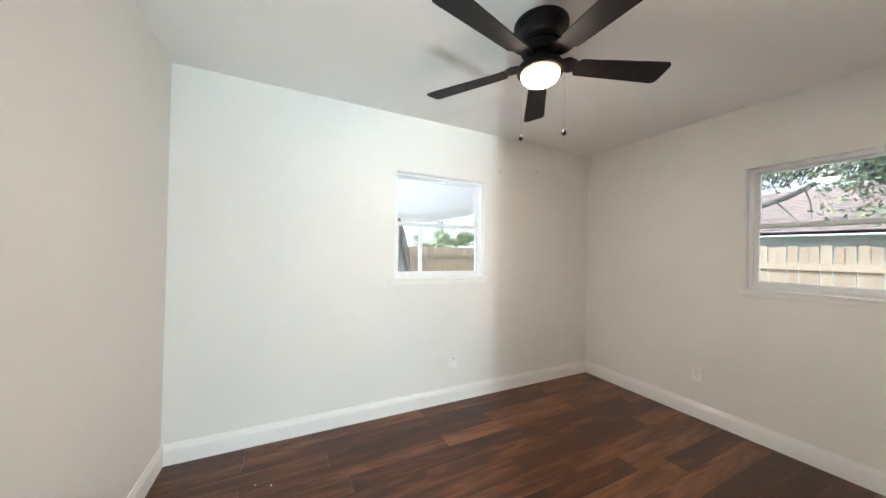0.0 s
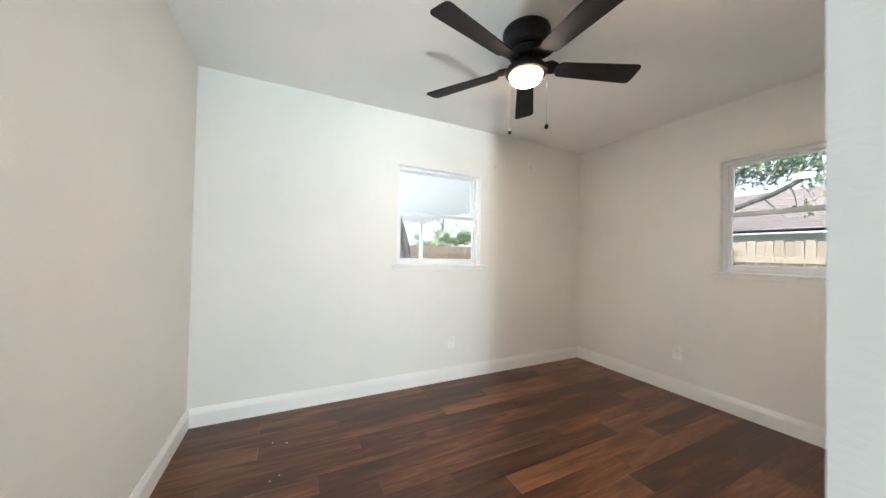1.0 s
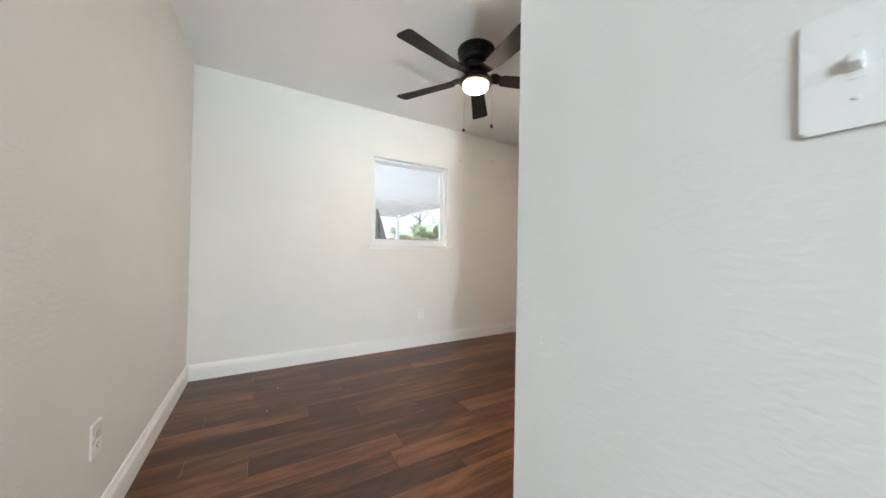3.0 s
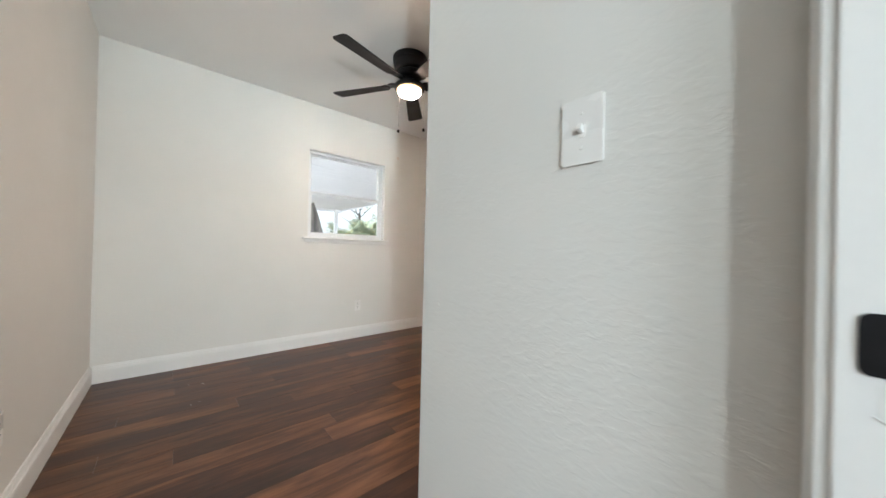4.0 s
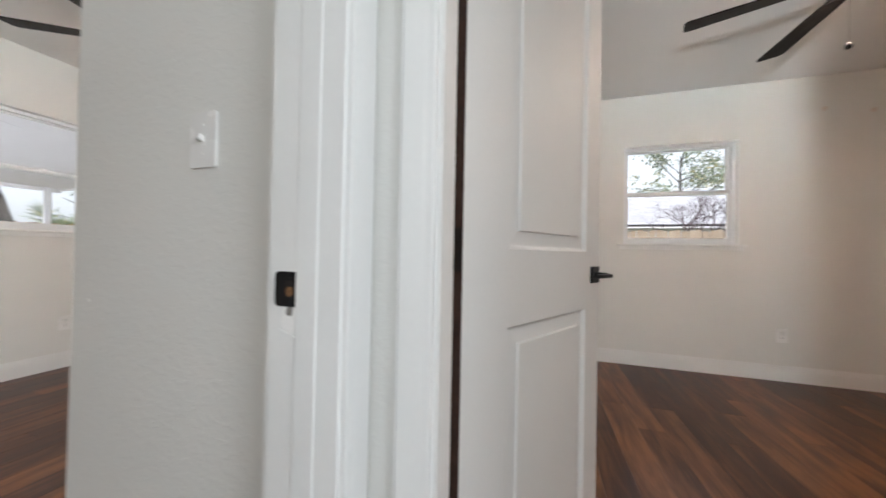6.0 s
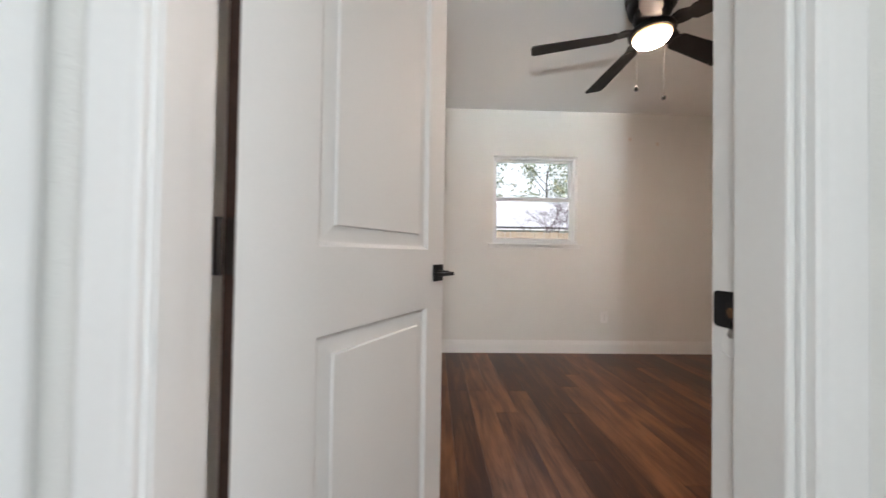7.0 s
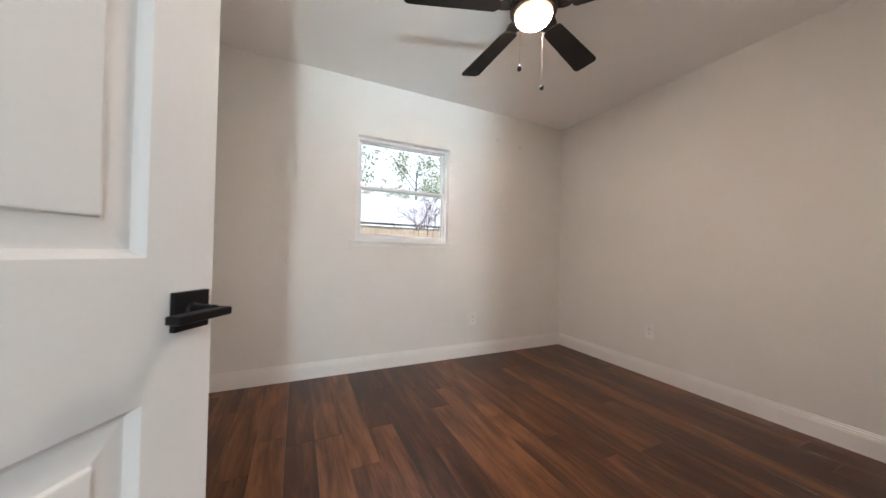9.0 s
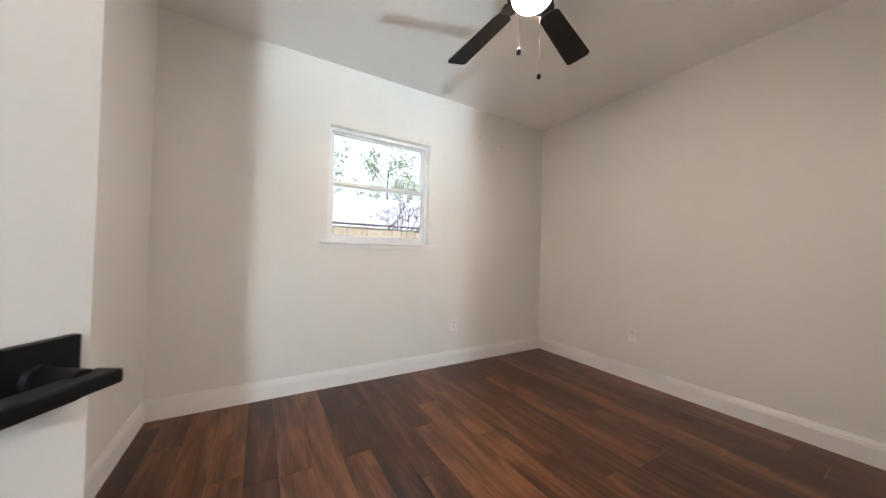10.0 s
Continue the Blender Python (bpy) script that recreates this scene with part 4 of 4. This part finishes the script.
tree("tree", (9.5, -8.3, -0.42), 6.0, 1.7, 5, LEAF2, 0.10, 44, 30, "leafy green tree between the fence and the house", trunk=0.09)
tree("tree", (9.2, 4.0, -0.42), 6.4, 2.3, 6, LEAF, 0.11, 120, 42, "leafy tree reaching over the fence", lean=(-0.04, -0.10), crown_low=0.55, trunk=0.12)
tree("tree", (9.0, -1.2, -0.42), 5.6, 2.0, 9, LEAF, 0.11, 70, 40, "leafy tree reaching over the fence", lean=(-0.12, 0.10), crown_low=0.45, trunk=0.09)
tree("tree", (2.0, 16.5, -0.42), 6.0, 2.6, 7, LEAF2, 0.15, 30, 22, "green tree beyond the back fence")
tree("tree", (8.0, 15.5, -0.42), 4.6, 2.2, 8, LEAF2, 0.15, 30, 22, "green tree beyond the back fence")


def limb_over_fence():
    """A bare limb that crosses in front of the neighbour's roof."""
    top = empty("fallen_limb", pose(0, 0, 0))
    tagged(top, "grey bare limb of a tree over the fence", "branch")
    bm = bmesh.new()
    tube(bm, [(9.1, 3.9, 1.3), (8.2, 3.0, 1.95), (7.5, 2.2, 2.14), (7.4, 1.98, 2.20), (7.4, 1.66, 2.31), (7.4, 1.36, 2.47), (7.35, 0.9, 2.75)], [0.08, 0.06, 0.048, 0.045, 0.042, 0.036, 0.012], 10)
    tube(bm, [(7.4, 1.78, 2.27), (7.38, 1.66, 2.12), (7.36, 1.5, 1.90)], [0.016, 0.012, 0.006], 6)
    tube(bm, [(7.4, 1.45, 2.42), (7.35, 1.38, 2.2), (7.35, 1.36, 1.95)], [0.013, 0.009, 0.005], 6)
    rng = random.Random(21)
    verts, faces = [], []
    for k in range(330):
        y = rng.uniform(-0.5, 2.4)
        z = rng.uniform(2.45, 3.4) if k % 3 else rng.uniform(1.75, 2.7)
        if k > 150:
            z = rng.uniform(2.62, 3.5)
        elif k % 3 == 0:
            y = rng.uniform(-0.5, 1.15)
        c = Vector((rng.uniform(6.9, 7.9), y, z))
        tube(bm, [(7.5, min(max(y + 0.25, 0.9), 2.2), 2.45 + 0.25 * rng.random()), c], [0.006, 0.003], 4)
        leaf_blob(verts, faces, c, 0.19, 13, 0.10, rng)
    part("limb", bm, LIMB, top)
    mesh_part("leaves", verts, faces, LEAF, top)


limb_over_fence()


def leaning_trunk():
    top = empty("leaning_trunk", pose(2.9, 7.6, -0.42))
    tagged(top, "dark leaning tree trunk beside the porch", "tree")
    bm = bmesh.new()
    tube(bm, [(0.22, 0, 0), (0.14, 0, 0.7), (0.08, 0, 1.3), (0.02, 0, 1.8), (-0.08, 0, 2.2), (-0.22, 0, 2.6)], [0.22, 0.18, 0.165, 0.155, 0.15, 0.14], 14)
    part("trunk", bm, BARK, top)


leaning_trunk()


def bare_shrub():
    rng = random.Random(14)
    top = empty("bare_shrub", pose(8.1, -4.95, -0.42))
    tagged(top, "bare reddish twiggy shrub behind the fence", "shrub")
    bm = bmesh.new()

    def grow(p, d, length, r, depth):
        q = p + d * length
        tube(bm, [p, p.lerp(q, 0.5) + Vector((rng.gauss(0, 0.02), rng.gauss(0, 0.02), 0)), q], [r, r * 0.8, r * 0.6], 4)
        if depth:
            for _ in range(3):
                nd = (d + Vector((rng.gauss(0, 0.5), rng.gauss(0, 0.5), rng.gauss(0.05, 0.35)))).normalized()
                grow(q, nd, length * rng.uniform(0.55, 0.8), r * 0.62, depth - 1)

    for i in range(6):
        a = i * 1.05
        grow(Vector((0, 0, 0.9)), Vector((0.35 * math.cos(a), 0.45 * math.sin(a), 1)).normalized(), 0.75, 0.022, 4)
    tube(bm, [(0, 0, 0), (0.02, 0, 0.5), (0, 0, 0.95)], [0.06, 0.05, 0.04], 8)
    part("twigs", bm, TWIG, top)


bare_shrub()


def palm(base, height, seed):
    rng = random.Random(seed)
    top = empty("fan_palm", pose(*base))
    tagged(top, "green fan palm beyond the back fence", "palm")
    bm = bmesh.new()
    tube(bm, [(0, 0, 0), (0.03, 0, height * 0.5), (0, 0, height)], [0.17, 0.14, 0.12], 10)
    part("trunk", bm, BARK, top)
    verts, faces = [], []
    for k in range(26):
        a, e = rng.uniform(0, 6.28), rng.uniform(-0.5, 1.2)
        d = Vector((math.cos(a) * math.cos(e), math.sin(a) * math.cos(e), math.sin(e)))
        hub = Vector((0, 0, height)) + d * rng.uniform(0.5, 0.8)
        side = d.cross(Vector((0, 0, 1))).normalized()
        for j in range(-9, 10):
            b = j * 0.13
            ray = (d * math.cos(b) + side * math.sin(b)).normalized()
            L = rng.uniform(0.55, 0.75)
            w = ray.cross(d.cross(side)).normalized() * 0.018
            tipp = hub + ray * L + Vector((0, 0, -0.16 * rng.random()))
            k0 = len(verts)
            verts += [tuple(hub - w * 0.5), tuple(hub + ray * L * 0.6 - w), tuple(tipp), tuple(hub + ray * L * 0.6 + w), tuple(hub + w * 0.5)]
            faces.append((k0, k0 + 1, k0 + 2, k0 + 3, k0 + 4))
    mesh_part("fronds", verts, faces, PALM, top)


palm((5.4, 11.6, -0.42), 1.55, 31)
palm((6.5, 11.8, -0.42), 1.75, 32)
palm((7.6, 12.0, -0.42), 1.65, 33)

# ---- floor planks ----
PLANK_W, PLANK_L, GAP = 0.139, 1.22, 0.0006
plank_meshes = {}


def plank_mesh(length, width):
    key = (round(length, 3), round(width, 3))
    if key not in plank_meshes:
        bm = bmesh.new()
        L, W, c = length - GAP, width - GAP, 0.0006
        rows = []
        for z, i in ((-0.011, 0.0), (-c, 0.0), (0.0, c)):
            rows.append([bm.verts.new((x, y, z)) for x, y in ((i, i), (L - i, i), (L - i, W - i), (i, W - i))])
        for a, b in zip(rows, rows[1:]):
            for i in range(4):
                bm.faces.new((a[i], a[(i + 1) % 4], b[(i + 1) % 4], b[i]))
        bm.faces.new(rows[2])
        me = bpy.data.meshes.new("plank")
        bm.to_mesh(me)
        bm.free()
        me.materials.append(WOOD)
        plank_meshes[key] = me
    return plank_meshes[key]


def lay(x0, x1, y0, y1, row_edge, seed, first=()):
    """Planks along x over a rectangle, in staggered rows that meet at row_edge."""
    rng = random.Random(seed)
    y = row_edge - math.ceil((row_edge - y0) / PLANK_W) * PLANK_W
    while y < y1 - 1e-4:
        a, b = max(y, y0), min(y + PLANK_W, y1)
        start = x0 - rng.choice((0.15, 0.31, 0.47, 0.62, 0.78, 0.93, 1.09))
        for row_y, joint in first:
            if y <= row_y < y + PLANK_W:
                start = joint - math.ceil((joint - x0) / PLANK_L) * PLANK_L
        x = start
        while x < x1 - 1e-4:
            p, q = max(x, x0), min(x + PLANK_L, x1)
            if q - p > 0.01 and b - a > 0.01:
                ob = new("plank", plank_mesh(q - p, b - a))
                ob.parent = floor
                ob.location = (p, a, 0)
            x += PLANK_L
        y += PLANK_W


lay(XW, XE, YS, YN, 1.49, 4, first=((1.42, 0.513), (1.56, 1.171), (1.28, 0.93), (1.00, 0.54), (0.86, 0.905), (0.72, 1.165), (0.58, 1.87), (0.31, 2.08)))
lay(XW, XS, -1.25, YS, 1.49, 6)
lay(-2.6, 0.51, HALL_S, -1.25, 1.49, 7)
lay(0.51, XE, YBS, YB, -2.295, 8, first=((-2.64, 2.02), (-2.78, 2.40), (-1.868, 2.42), (-2.20, 2.03), (-1.588, 2.816), (-3.36, 1.615), (-3.48, 2.49)))


def joined_planks(x0, x1, y0, y1):
    """The living room's planks, all in one mesh."""
    rng = random.Random(12)
    verts, faces = [], []
    y = y0
    while y < y1 - 0.02:
        b = min(y + PLANK_W, y1) - GAP
        x = x0 - rng.uniform(0, 1.1)
        while x < x1 - 0.02:
            p, q = max(x, x0), min(x + PLANK_L, x1) - GAP
            k = len(verts)
            verts += [(u, v, w) for w in (-0.011, 0.0) for u, v in ((p, y), (q, y), (q, b), (p, b))]
            faces += [tuple(k + i for i in f) for f in ((4, 5, 6, 7), (0, 1, 5, 4), (1, 2, 6, 5), (2, 3, 7, 6), (3, 0, 4, 7))]
            x += PLANK_L
        y += PLANK_W
    return tagged(mesh_part("joined_planks", verts, faces, WOOD, floor), kind="stuff")


joined_planks(-4.6, 0.455, -5.5, HALL_S)
joined_planks(-4.6, -2.6, HALL_S, HALL_N)
